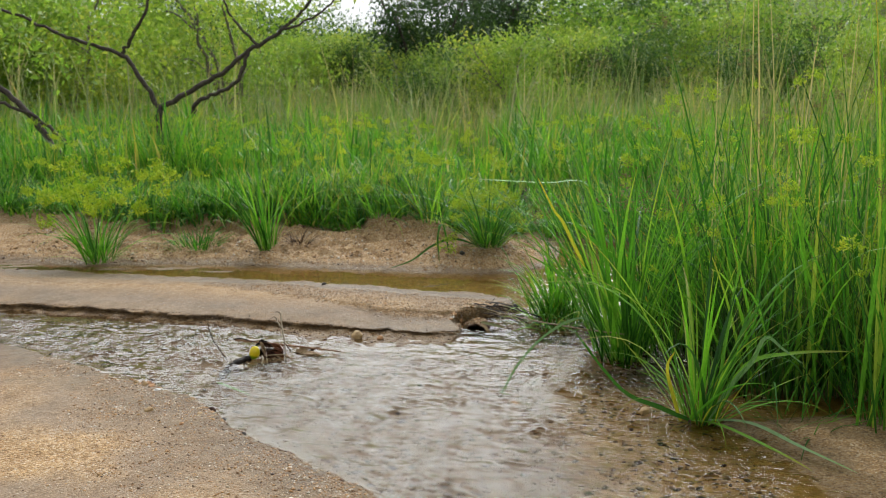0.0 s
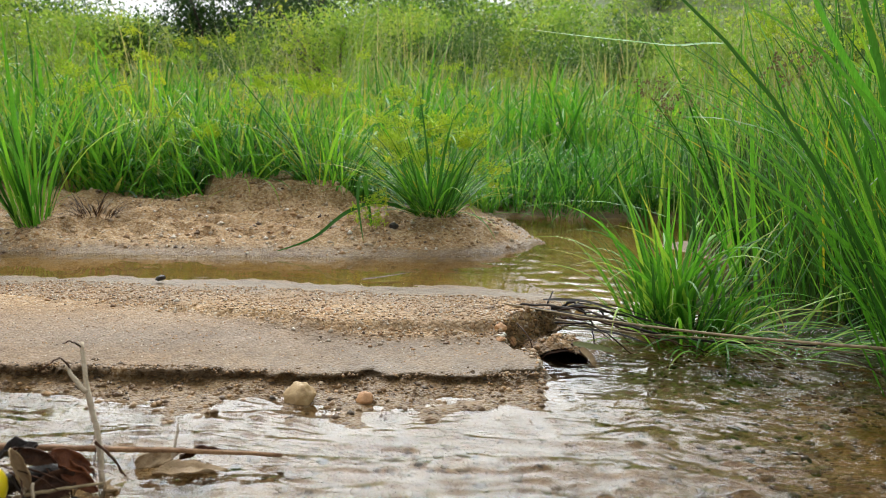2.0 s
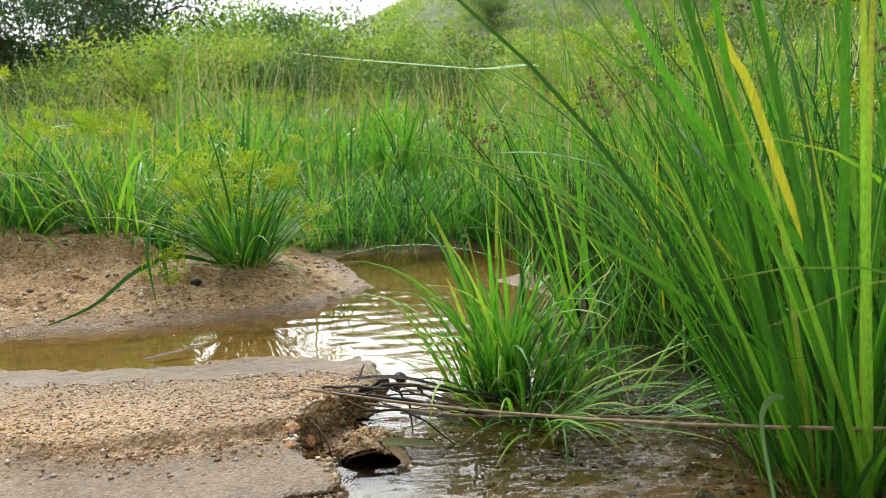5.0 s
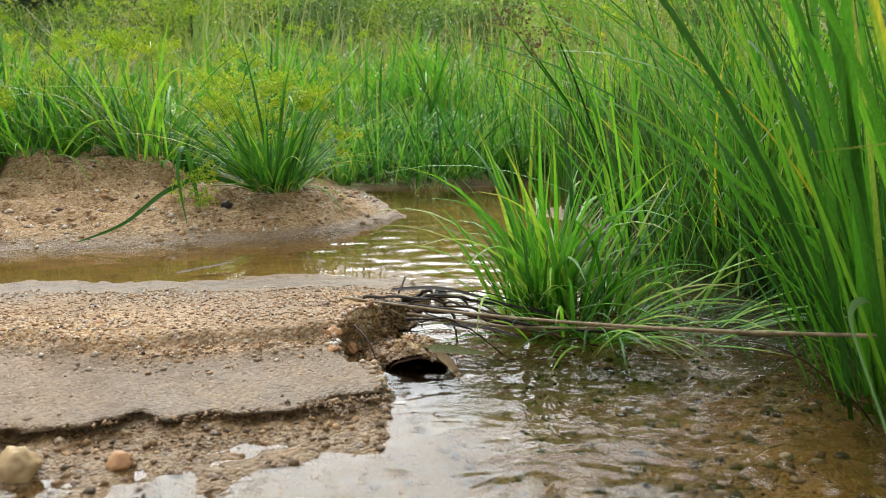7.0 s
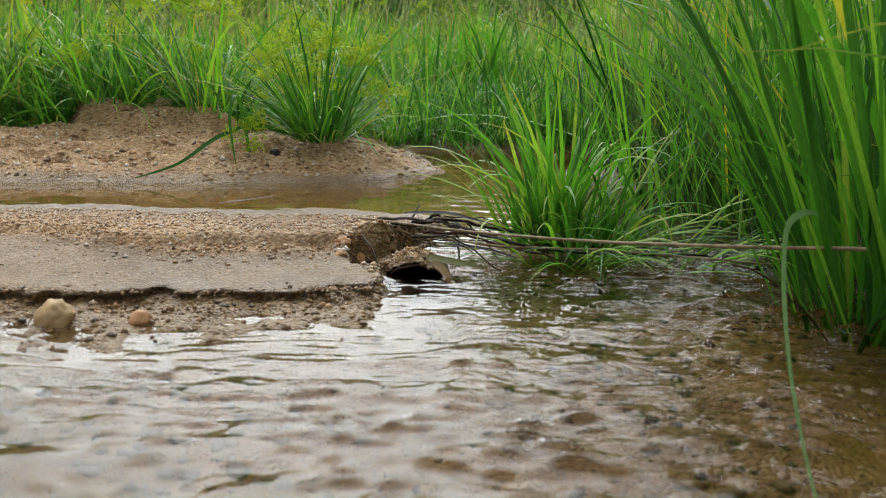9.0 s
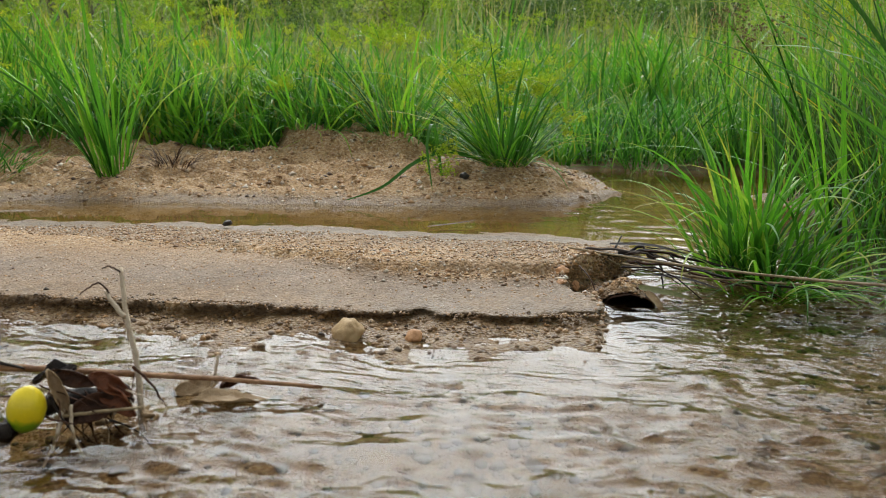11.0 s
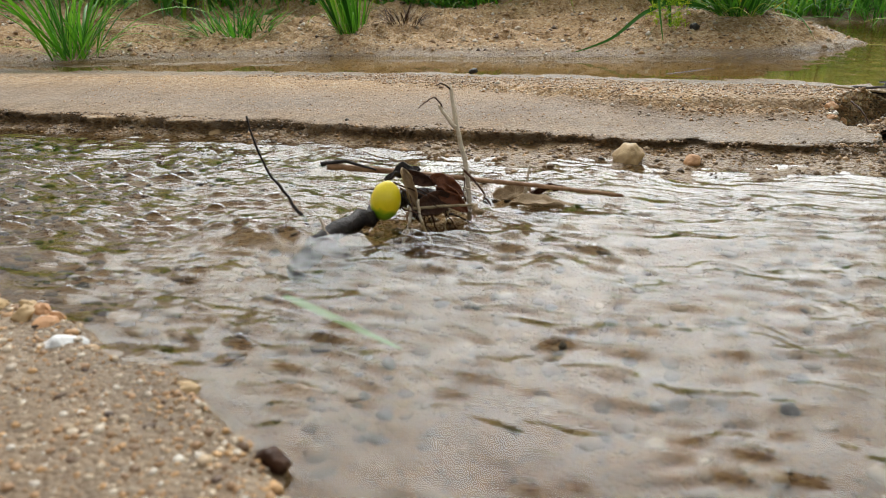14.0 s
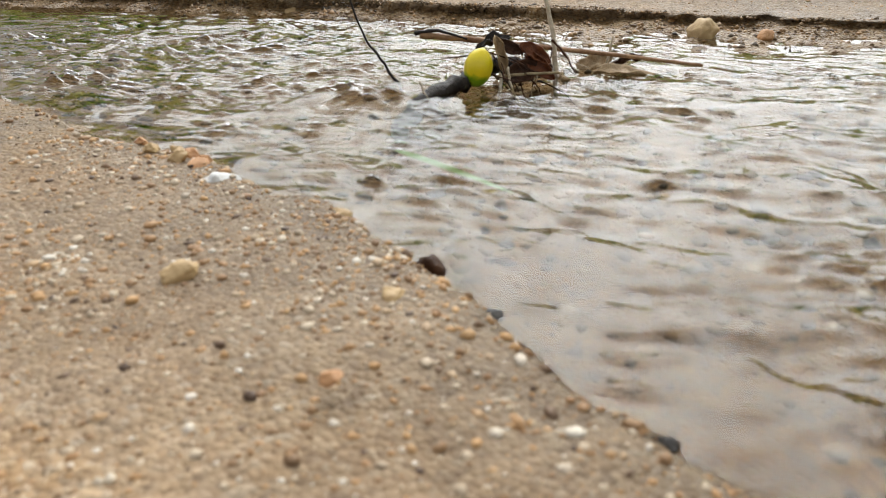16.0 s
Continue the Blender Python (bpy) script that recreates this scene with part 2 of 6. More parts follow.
# foot grass: shade at the reed bases is put into its dark greens
FOOT = leaf_material("shaded_foot_grass", [(0.0, (0.012, 0.03, 0.005)), (0.5, (0.03, 0.085, 0.008)), (0.85, (0.06, 0.15, 0.014)), (1.0, (0.12, 0.09, 0.035))], by_object=False, tip=(0.10, 0.14, 0.03))
YELLOW = leaf_material("yellow_blade", [(0.0, (0.56, 0.42, 0.02)), (1.0, (0.38, 0.42, 0.03))], tip=(0.58, 0.36, 0.03))
GREY_LEAF = leaf_material("grey_blade", [(0.0, (0.17, 0.31, 0.13)), (1.0, (0.22, 0.36, 0.18))], tip=(0.18, 0.32, 0.14))
OLIVE_LEAF = leaf_material("olive_blade", [(0.0, (0.13, 0.14, 0.05)), (1.0, (0.19, 0.19, 0.08))], tip=(0.20, 0.15, 0.06))
BLOOM = leaf_material("sedge_bloom", [(0.0, (0.25, 0.41, 0.018)), (0.5, (0.41, 0.55, 0.03)), (1.0, (0.58, 0.63, 0.07))], by_object=False, tip=(0.58, 0.60, 0.08))
SEED = wood_material("brown_seed", (0.08, 0.066, 0.024), (0.38, 0.31, 0.14), 420.0, 0.9)
BUSH = leaf_material("bush_leaf", [(0.0, (0.10, 0.21, 0.02)), (0.5, (0.20, 0.35, 0.035)), (0.9, (0.28, 0.42, 0.06)), (1.0, (0.35, 0.44, 0.08))], glow=0.4, by_object=False, tip=(0.1, 0.2, 0.03))
BUSH_PALE = leaf_material("pale_bush_leaf", [(0.0, (0.16, 0.28, 0.03)), (0.5, (0.27, 0.40, 0.05)), (1.0, (0.38, 0.46, 0.09))], glow=0.4, by_object=False, tip=(0.15, 0.24, 0.04))
BUSH_DARK = leaf_material("dark_bush_leaf", [(0.0, (0.03, 0.08, 0.012)), (0.6, (0.07, 0.15, 0.02)), (1.0, (0.14, 0.22, 0.035))], glow=0.35, by_object=False, tip=(0.08, 0.14, 0.02))
TREE_LEAF = leaf_material("dark_tree_leaf", [(0.0, (0.015, 0.04, 0.01)), (0.6, (0.03, 0.075, 0.012)), (1.0, (0.06, 0.11, 0.02))], by_object=False, tip=(0.05, 0.1, 0.02))
BARK = wood_material("dark_bark", (0.035, 0.026, 0.022), (0.12, 0.095, 0.08))
BARK_PALE = wood_material("grey_bark", (0.10, 0.08, 0.065), (0.24, 0.20, 0.17))
RED_STALK = wood_material("red_brown_stalk", (0.13, 0.06, 0.03), (0.38, 0.22, 0.11), 130.0, 0.5)
STRAW = wood_material("straw", (0.13, 0.09, 0.045), (0.38, 0.29, 0.16), 110.0, 0.5)
DRY = wood_material("dry_stalk", (0.36, 0.27, 0.17), (0.58, 0.49, 0.36), 160.0, 0.6)
WET_WOOD = wood_material("wet_black_wood", (0.008, 0.006, 0.005), (0.035, 0.025, 0.02), 120.0, 0.5)
DEAD_LEAF = wood_material("dead_leaf", (0.018, 0.009, 0.006), (0.095, 0.042, 0.020), 110.0, 0.55)
RED_LEAF = wood_material("red_brown_leaf", (0.05, 0.016, 0.008), (0.22, 0.075, 0.028), 90.0, 0.45)
TAN_LEAF = wood_material("tan_leaf", (0.25, 0.16, 0.08), (0.42, 0.30, 0.17), 80.0, 0.5)


# ---- mesh helpers ----
def lattice(ix, iy, seed):
    v = np.sin(ix * 127.1 + iy * 311.7 + seed * 74.7) * 43758.5453
    return v - np.floor(v)


def vnoise(x, y, size, seed=0):
    """Smooth random values from -1 to 1 with bumps about size metres across."""
    u, v = np.asarray(x) / size, np.asarray(y) / size
    iu, iv = np.floor(u), np.floor(v)
    fu, fv = u - iu, v - iv
    fu, fv = fu * fu * (3 - 2 * fu), fv * fv * (3 - 2 * fv)
    a, b = lattice(iu, iv, seed), lattice(iu + 1, iv, seed)
    c, d = lattice(iu, iv + 1, seed), lattice(iu + 1, iv + 1, seed)
    return 2 * ((a * (1 - fu) + b * fu) * (1 - fv) + (c * (1 - fu) + d * fu) * fv) - 1


def fbm(x, y, size, seed=0, octaves=4):
    total, amp = 0, 1.0
    for k in range(octaves):
        total = total + amp * vnoise(x, y, size / 2 ** k, seed + k)
        amp *= 0.5
    return total / 1.9


def sstep(a, b, x):
    t = np.clip((np.asarray(x) - a) / (b - a), 0, 1)
    return t * t * (3 - 2 * t)


def mesh_from(name, verts, faces, mat, smooth=True, along=None):
    me = bpy.data.meshes.new(name)
    verts, faces = np.asarray(verts, dtype=np.float32), np.asarray(faces, dtype=np.int32)
    k = faces.shape[1]
    me.vertices.add(len(verts))
    me.vertices.foreach_set("co", verts.ravel())
    me.loops.add(faces.size)
    me.loops.foreach_set("vertex_index", faces.ravel())
    me.polygons.add(len(faces))
    me.polygons.foreach_set("loop_start", np.arange(0, faces.size, k, dtype=np.int32))
    if smooth:
        me.polygons.foreach_set("use_smooth", np.ones(len(faces), dtype=bool))
    if along is not None:
        at = me.attributes.new("along", "FLOAT", "POINT")
        at.data.foreach_set("value", np.asarray(along, dtype=np.float32).ravel())
    me.update(calc_edges=True)
    me.validate()
    if mat:
        me.materials.append(mat)
    return me


def piece(name, mesh, parent=None, m=None, label=""):
    """Links a mesh as one object, under a thing where a parent is given."""
    ob = new(name, mesh)
    if parent is not None:
        ob.parent = parent
    if m is not None:
        ob.matrix_basis = m
    return tagged(ob, label)


def thing(name, x, y, z, label, category, group="", rz=0):
    ob = new(name)
    ob.empty_display_size = 0.05
    ob.matrix_basis = pose(x, y, z, 0, 0, rz)
    return tagged(ob, label, category, group)


def grid_faces(nu, nv):
    i = np.arange((nu - 1) * (nv - 1))
    a = (i // (nv - 1)) * nv + i % (nv - 1)
    return np.stack([a, a + nv, a + nv + 1, a + 1], 1)


def tube_mesh(name, points, radii, mat, sides=7, knots=None):
    """A tapered tube along points, with small swellings at the knots."""
    pts = [Vector(p) for p in points]
    verts, faces = [], []
    for i, p in enumerate(pts):
        t = (pts[min(i + 1, len(pts) - 1)] - pts[max(i - 1, 0)]).normalized()
        side = t.cross(Vector((0.31, 0.95, 0.12))).normalized()
        up = side.cross(t)
        for k in range(sides):
            a = 2 * math.pi * k / sides
            r = radii[i] * (1 + 0.12 * math.sin(3 * a + i * 1.7))
            verts.append(p + side * (r * math.cos(a)) + up * (r * math.sin(a)))
    for i in range(len(pts) - 1):
        for k in range(sides):
            a, b = i * sides + k, i * sides + (k + 1) % sides
            faces.append((a, b, b + sides, a + sides))
    n = len(verts)
    verts += [pts[0], pts[-1]]
    for k in range(sides):
        faces.append((n, (k + 1) % sides, k, k))
        b = (len(pts) - 1) * sides
        faces.append((n + 1, b + k, b + (k + 1) % sides, b + (k + 1) % sides))
    me = bpy.data.meshes.new(name)
    me.from_pydata([tuple(v) for v in verts], [], [tuple(dict.fromkeys(f)) for f in faces])
    me.polygons.foreach_set("use_smooth", np.ones(len(me.polygons), dtype=bool))
    me.materials.append(mat)
    return me


def bent(points, steps=8, wobble=0.0, seed=0):
    """A smooth line through a few points, with a little wobble."""
    rng = random.Random(seed)
    pts = [Vector(p) for p in points]
    out = []
    for i in range(len(pts) - 1):
        p0, p1, p2, p3 = pts[max(i - 1, 0)], pts[i], pts[i + 1], pts[min(i + 2, len(pts) - 1)]
        for s in range(steps):
            u = s / steps
            q = 0.5 * ((2 * p1) + (p2 - p0) * u + (2 * p0 - 5 * p1 + 4 * p2 - p3) * u * u + (3 * p1 - p0 - 3 * p2 + p3) * u ** 3)
            out.append(q + Vector((rng.uniform(-1, 1), rng.uniform(-1, 1), rng.uniform(-1, 1))) * wobble)
    out.append(pts[-1])
    return out


def stalk(name, points, r0, r1, mat, parent=None, label="", steps=6, wobble=0.0, sides=7, seed=0):
    line = bent(points, steps, wobble, seed)
    radii = [r0 + (r1 - r0) * i / (len(line) - 1) for i in range(len(line))]
    return piece(name, tube_mesh(name, line, radii, mat, sides), parent, None, label)


def blade_mesh(name, length, width, a0, a1, mat, n=9, fold=0.5, power=1.5, twist=0.0):
    """A grass blade from the origin, a0 to a1 degrees off the vertical towards +x, folded along its midrib."""
    s = np.linspace(0, 1, n + 1)
    ang = np.radians(a0 + (a1 - a0) * s ** power)
    step = length / n
    px = np.concatenate([[0], np.cumsum(np.sin(ang[:-1]) * step)])
    pz = np.concatenate([[0], np.cumsum(np.cos(ang[:-1]) * step)])
    w = width * 0.5 * np.clip(0.55 + 2.2 * s, 0, 1) * (1 - s ** 2.4) + 0.0002
    tw = np.radians(twist) * s
    verts, along = [], []
    for i in range(n + 1):
        nx, nz = math.cos(ang[i]), -math.sin(ang[i])
        c, d = math.cos(tw[i]) * w[i], math.sin(tw[i]) * w[i]
        lift = fold * w[i]
        verts += [(px[i] + nx * (d + lift), -c, pz[i] + nz * (d + lift)), (px[i], 0, pz[i]), (px[i] + nx * (-d + lift), c, pz[i] + nz * (-d + lift))]
        along += [s[i]] * 3
    return mesh_from(name, verts, grid_faces(n + 1, 3), mat, True, along)


def grass_mesh(name, base, heights, widths, leans, azims, bends, mat, n=4):
    """Many flat blades in one mesh; every array has one value a blade."""
    count = len(heights)
    s = np.linspace(0, 1, n + 1)
    ang = leans[:, None] + bends[:, None] * s[None, :] ** 1.4
    step = heights[:, None] / n
    r = np.concatenate([np.zeros((count, 1)), np.cumsum(np.sin(ang[:, :-1]) * step, 1)], 1)
    z = np.concatenate([np.zeros((count, 1)), np.cumsum(np.cos(ang[:, :-1]) * step, 1)], 1)
    w = widths[:, None] * 0.5 * (np.clip(0.6 + 2 * s, 0, 1) * (1 - s ** 2.2) + 0.03)[None, :]
    ca, sa = np.cos(azims)[:, None], np.sin(azims)[:, None]
    cx, cy = base[:, 0:1] + ca * r, base[:, 1:2] + sa * r
    cz = base[:, 2:3] + z
    left = np.stack([cx - sa * w, cy + ca * w, cz], 2)
    right = np.stack([cx + sa * w, cy - ca * w, cz], 2)
    verts = np.stack([left, right], 2).reshape(-1, 3)
    k = np.arange(count)[:, None] * 2 * (n + 1) + np.arange(n)[None, :] * 2
    faces = np.stack([k, k + 1, k + 3, k + 2], 2).reshape(-1, 4)
    along = np.repeat(np.tile(s, count), 2)
    return mesh_from(name, verts, faces, mat, True, along)


ICO = bmesh.new()
bmesh.ops.create_icosphere(ICO, subdivisions=1, radius=1.0)
ICO_V = np.array([v.co[:] for v in ICO.verts])
ICO_F = np.array([[v.index for v in f.verts] for f in ICO.faces])
ICO.free()


OCT_V = np.array([(1, 0, 0), (-1, 0, 0), (0, 1, 0), (0, -1, 0), (0, 0, 1), (0, 0, -1)], dtype=float) * 1.15
OCT_F = np.array([(0, 2, 4), (2, 1, 4), (1, 3, 4), (3, 0, 4), (2, 0, 5), (1, 2, 5), (3, 1, 5), (0, 3, 5)])


def pebbles_mesh(name, centres, sizes, mat, rng, flat=0.7, coarse=True):
    """Many small worn stones in one mesh; grains of eight faces, or rounder pebbles."""
    count = len(centres)
    ball_v, ball_f = (OCT_V, OCT_F) if coarse else (ICO_V, ICO_F)
    jitter = 1 + rng.uniform(-0.35, 0.35, (count, len(ball_v), 1))
    v = ball_v[None] * jitter * (sizes[:, None, None] * np.stack([rng.uniform(0.8, 1.25, count), rng.uniform(0.7, 1.1, count), rng.uniform(flat * 0.7, flat * 1.2, count)], 1)[:, None, :])
    a = rng.uniform(0, 6.283, count)
    ca, sa = np.cos(a)[:, None], np.sin(a)[:, None]
    v = np.stack([v[:, :, 0] * ca - v[:, :, 1] * sa, v[:, :, 0] * sa + v[:, :, 1] * ca, v[:, :, 2]], 2) + centres[:, None, :]
    f = ball_f[None] + (np.arange(count) * len(ball_v))[:, None, None]
    return mesh_from(name, v.reshape(-1, 3), f.reshape(-1, 3), mat, False)


def stone(x, y, z, size, mat, label, seed, rough=0.25, name="stone"):
    """One worn stone with broken corners, resting at z with its foot sunk a little."""
    bm = bmesh.new()
    bmesh.ops.create_icosphere(bm, subdivisions=4, radius=1.0)
    off = Vector((seed * 3.1, seed * 1.7, 0))
    for v in bm.verts:
        d = v.co.normalized()
        r = 1 + rough * noise.noise(d * 1.3 + off) + 0.5 * rough * noise.noise(d * 3.1 + off) + 0.15 * rough * noise.noise(d * 9 + off)
        cut = [Vector((math.cos(seed + k * 2.1), math.sin(seed * 2 + k * 1.3), math.cos(k * 1.9 + seed))).normalized() for k in range(5)]
        q = d * r
        for c in cut:
            over = q.dot(c) - 0.70
            if over > 0:
                q -= c * over * 0.8
        v.co = Vector((q.x * size[0], q.y * size[1], q.z * size[2]))
    me = bpy.data.meshes.new(name)
    bm.to_mesh(me)
    bm.free()
    me.polygons.foreach_set("use_smooth", np.ones(len(me.polygons), dtype=bool))
    me.materials.append(mat)
    ob = piece(name, me, None, pose(x, y, z + size[2] * 0.6, 0, 0, seed * 47))
    return tagged(ob, label, "stone")


# ---- the lie of the land: water at height 0 ----
def near_shore(x):
    return np.interp(x, [-3, -1.6, -0.85, -0.68, -0.535, -0.457, -0.40, -0.342, -0.30, -0.19, -0.09, 0.1, 0.3], [2.5, 1.90, 1.51, 1.395, 1.30, 1.248, 1.208, 1.155, 1.085, 0.99, 0.895, 0.72, 0.5])


def ledge_line(x):
    return np.interp(x, [-3, -1.6, -1.02, -0.8, -0.6, -0.45, -0.26, -0.1, 0.03], [2.8, 2.05, 1.82, 1.778, 1.722, 1.678, 1.628, 1.588, 1.572])


def ridge_line(x):
    return np.interp(x, [-0.6, -0.45, -0.30, -0.23, -0.175, -0.135, -0.076, 0.0, 0.05], [1.99, 1.91, 1.832, 1.768, 1.732, 1.702, 1.678, 1.672, 1.69])


def bar_back(x):
    return np.interp(x, [-3, -1.6, -1.27, -0.9, -0.55, -0.31, -0.15, -0.02, 0.08, 0.165], [3.0, 2.40, 2.275, 2.19, 2.118, 2.073, 2.016, 1.970, 1.942, 1.885])


def bank_shore(x):
    return np.interp(x, [-3, -1.6, -1.3, -1.05, -0.8, -0.62, -0.42, -0.17, 0.1, 0.2, 0.29, 0.33], [3.1, 2.5, 2.39, 2.33, 2.345, 2.335, 2.30, 2.243, 2.20, 2.23, 2.30, 2.36])


def bar_end(y):
    return np.interp(y, [1.55, 1.60, 1.65, 1.685, 1.70, 1.74, 1.80, 1.86, 1.90], [0.02, 0.035, 0.03, 0.035, 0.055, 0.10, 0.15, 0.168, 0.16])


def bank_end(y):
    return np.interp(y, [2.2, 2.30, 2.35, 2.6, 2.75, 2.82], [0.25, 0.29, 0.332, 0.378, 0.395, 0.45])


def far_shore(x):
    return np.interp(x, [0.40, 0.53, 0.71, 1.2, 2.5, 5], [2.84, 2.775, 2.72, 2.6, 2.5, 2.5])


def land(x, y):
    """Height of the sand and soil at x, y."""
    x, y = np.asarray(x, dtype=float), np.asarray(y, dtype=float)
    jag = 0.010 * vnoise(x, y, 0.05, 3) + 0.008 * vnoise(x, y, 0.019, 5) + 0.003 * vnoise(x, y, 0.007, 8)
    lump = 0.0016 * fbm(x, y, 0.05, 11) + 0.0010 * vnoise(x, y, 0.012, 17)
    bed = -0.019 + 0.006 * fbm(x, y, 0.12, 21) - 0.008 * sstep(0.15, 0.4, x) * sstep(2.1, 1.5, y)
    d_led = (y - ledge_line(x)) * 0.96 + jag
    shelf = np.clip(0.0048 + (0.075 + 0.11 * sstep(-0.22, -0.5, x)) * d_led, -0.02, 0.005) + 0.0026 * vnoise(x, y, 0.02, 33) + 0.0014 * vnoise(x, y, 0.009, 34)
    bed = np.where((d_led < 0.02) & (x < 0.1), np.maximum(bed, shelf * sstep(0.10, 0.0, x) - 0.02 * sstep(0.0, 0.10, x)), bed)
    rear = -0.0012 - 0.010 * sstep(-0.50, -0.05, x) - 0.02 * sstep(0.05, 0.4, x) + 0.003 * fbm(x * 0.25, y, 0.04, 41)
    bed = np.where((d_led > 0.15) & (x < 0.3), np.maximum(bed, rear), bed)
    # bar between the stream and the rear channel
    d_back = (bar_back(x) - y) * 0.95 + 0.4 * jag
    d_end = bar_end(y) - x + 0.7 * jag
    d_rid = (y - ridge_line(x)) * 0.9 + 1.1 * jag
    crumbly = np.exp(-(d_rid / 0.020) ** 2) + np.exp(-(d_end / 0.022) ** 2) * sstep(1.635, 1.66, y)
    top = 0.0145 - 0.0045 * sstep(-0.35, 0.0, x) + (0.0065 + 0.002 * sstep(-0.35, 0.0, x)) * sstep(0.0, 0.14, d_led) + 0.008 * (0.3 * sstep(-0.022, -0.006, d_rid) + 0.7 * sstep(-0.001, 0.0055, d_rid)) * sstep(-0.42, -0.18, x)
    top = top - 0.004 * sstep(0.03, 0.005, d_led) * 0.3
    top = np.minimum(top, 0.002 + 0.10 * np.clip(d_back, -0.3, 1) + 0.0012 * vnoise(x, y, 0.06, 51))
    top = top + crumbly * (0.0022 * vnoise(x, y, 0.016, 131) + 0.0016 * vnoise(x, y, 0.008, 132))
    cliff = sstep(-0.004, 0.004, d_led)
    low_end = 0.4 * sstep(1.64, 1.67, y)
    end = low_end * sstep(-0.020, -0.008, d_end + 0.6 * jag) + (1 - low_end) * sstep(-0.006, 0.005, d_end)
    bar = bed + (top + lump * (0.35 + 0.65 * sstep(0.0, 0.02, d_rid)) - bed) * cliff * end
    h = np.where(d_back > -0.15, np.maximum(bed, bar), bed)
    hollow = 0.0025 - 0.009 * ((x - 0.066) ** 2 + (y - 1.674) ** 2) / 0.0011 + 0.003 * vnoise(x, y, 0.02, 171)
    h = np.where((hollow > -0.02) & (np.abs(y - 1.67) < 0.08), np.maximum(h, hollow), h)
    # sandy bank with the tufts
    d_bank = np.minimum((y - bank_shore(x)) * 0.96, (bank_end(y) - x) * 0.97) + 0.5 * jag
    up = np.where(d_bank > 0, 0.002 + 0.075 * (1 - np.exp(-np.maximum(d_bank, 0) / 0.30)) + 0.030 * sstep(0.34, 0.40, d_bank + 0.05 * vnoise(x, y, 0.15, 61)), np.maximum(d_bank * 0.35, -0.05))
    up = up + lump * 3.0 * sstep(0, 0.05, d_bank) + (0.013 * fbm(x, y, 0.11, 66) + 0.012 * vnoise(x, y, 0.037, 69) + 0.004 * vnoise(x, y, 0.016, 70)) * sstep(0.02, 0.12, d_bank) - 0.030 * sstep(0.35, 0.7, vnoise(x, y, 0.16, 68)) * sstep(0.20, 0.32, d_bank) * sstep(0.62, 0.5, d_bank)
    up = up + 0.016 * np.exp(-((x - 0.14) ** 2 + (y - 2.37) ** 2) / 0.012) + 0.010 * np.exp(-((x + 0.53) ** 2 + (y - 2.42) ** 2) / 0.006)
    h = np.maximum(h, up)
    # the grassy land behind
    d_far = y - far_shore(x) + jag
    back = np.where(d_far > 0, 0.10 * (1 - np.exp(-np.maximum(d_far, 0) / 0.25)), np.maximum(d_far * 0.3, -0.05))
    h = np.where(x > 0.35, np.maximum(h, back), h)
    h = h + 0.022 * np.clip(y - 3.0, 0, 40) + 0.02 * fbm(x, y, 1.3, 71) * sstep(3.0, 4.5, y)
    # near sand bank
    d_near = (near_shore(x) - y) * 0.80 + 0.7 * jag
    near = np.where(d_near > 0, 0.009 * sstep(-0.002, 0.012, d_near) + 0.018 * (1 - np.exp(-np.maximum(d_near, 0) / 0.25)), d_near * 0.25)
    near = near + lump * 0.9 * sstep(0, 0.02, d_near)
    h = np.where(y < 2.4, np.maximum(h, near), h)
    # sand spit beside the grass at the near right
    spit_side = np.interp(y, [0.5, 0.91, 1.12, 1.25], [0.56, 0.45, 0.385, 0.42])
    spit = np.clip(np.minimum(0.11 * (x - spit_side), 0.16 * (1.12 + 0.12 * (x - 0.40) - y)), -0.03, 0.013) + 0.3 * jag * sstep(-0.004, 0.004, x - spit_side)
    shoal = -0.005 - 0.05 * np.clip(0.30 - x, 0, 1) - 0.03 * np.clip(y - 1.1, 0, 1) + 0.002 * fbm(x, y, 0.06, 87)
    h = np.where((y < 1.3) & (x > 0.12), np.maximum(h, np.maximum(shoal, spit + lump)), h)
    soil = 0.004 - 0.09 * np.maximum(0, 0.62 - x) + 0.01 * vnoise(x, y, 0.2, 77)
    h = np.where((x > 0.35) & (y > 1.05) & (y < 2.3), np.maximum(h, np.minimum(soil - 0.03 * sstep(1.25, 1.10, y), 0.012)), h)
    # the land rises to a hill far off
    h = h + 17.0 * sstep(8, 42, x) * sstep(22, 62, y) + 0.6 * sstep(15, 40, np.hypot(x, y)) + 0.35 * fbm(x, y, 14, 81) * sstep(12, 30, np.hypot(x, y))
    return h


def lines(fine_a, fine_b, fine, grow, end_a, end_b):
    """Grid lines, evenly spaced from fine_a to fine_b and wider and wider beyond."""
    mid = list(np.arange(fine_a, fine_b, fine))
    out, step = [], fine
    p = fine_b
    while p < end_b:
        out.append(p)
        step *= grow
        p += step
    left, step, p = [], fine, fine_a - fine
    while p > end_a:
        left.append(p)
        step *= grow
        p -= step
    return np.array(left[::-1] + mid + out + [end_b])


gx = lines(-0.85, 0.36, 0.0042, 1.06, -1500, 1500)
gy = lines(1.0, 2.55, 0.0042, 1.06, -1500, 1500)
GX, GY = np.meshgrid(gx, gy, indexing="ij")
GZ = land(GX, GY)
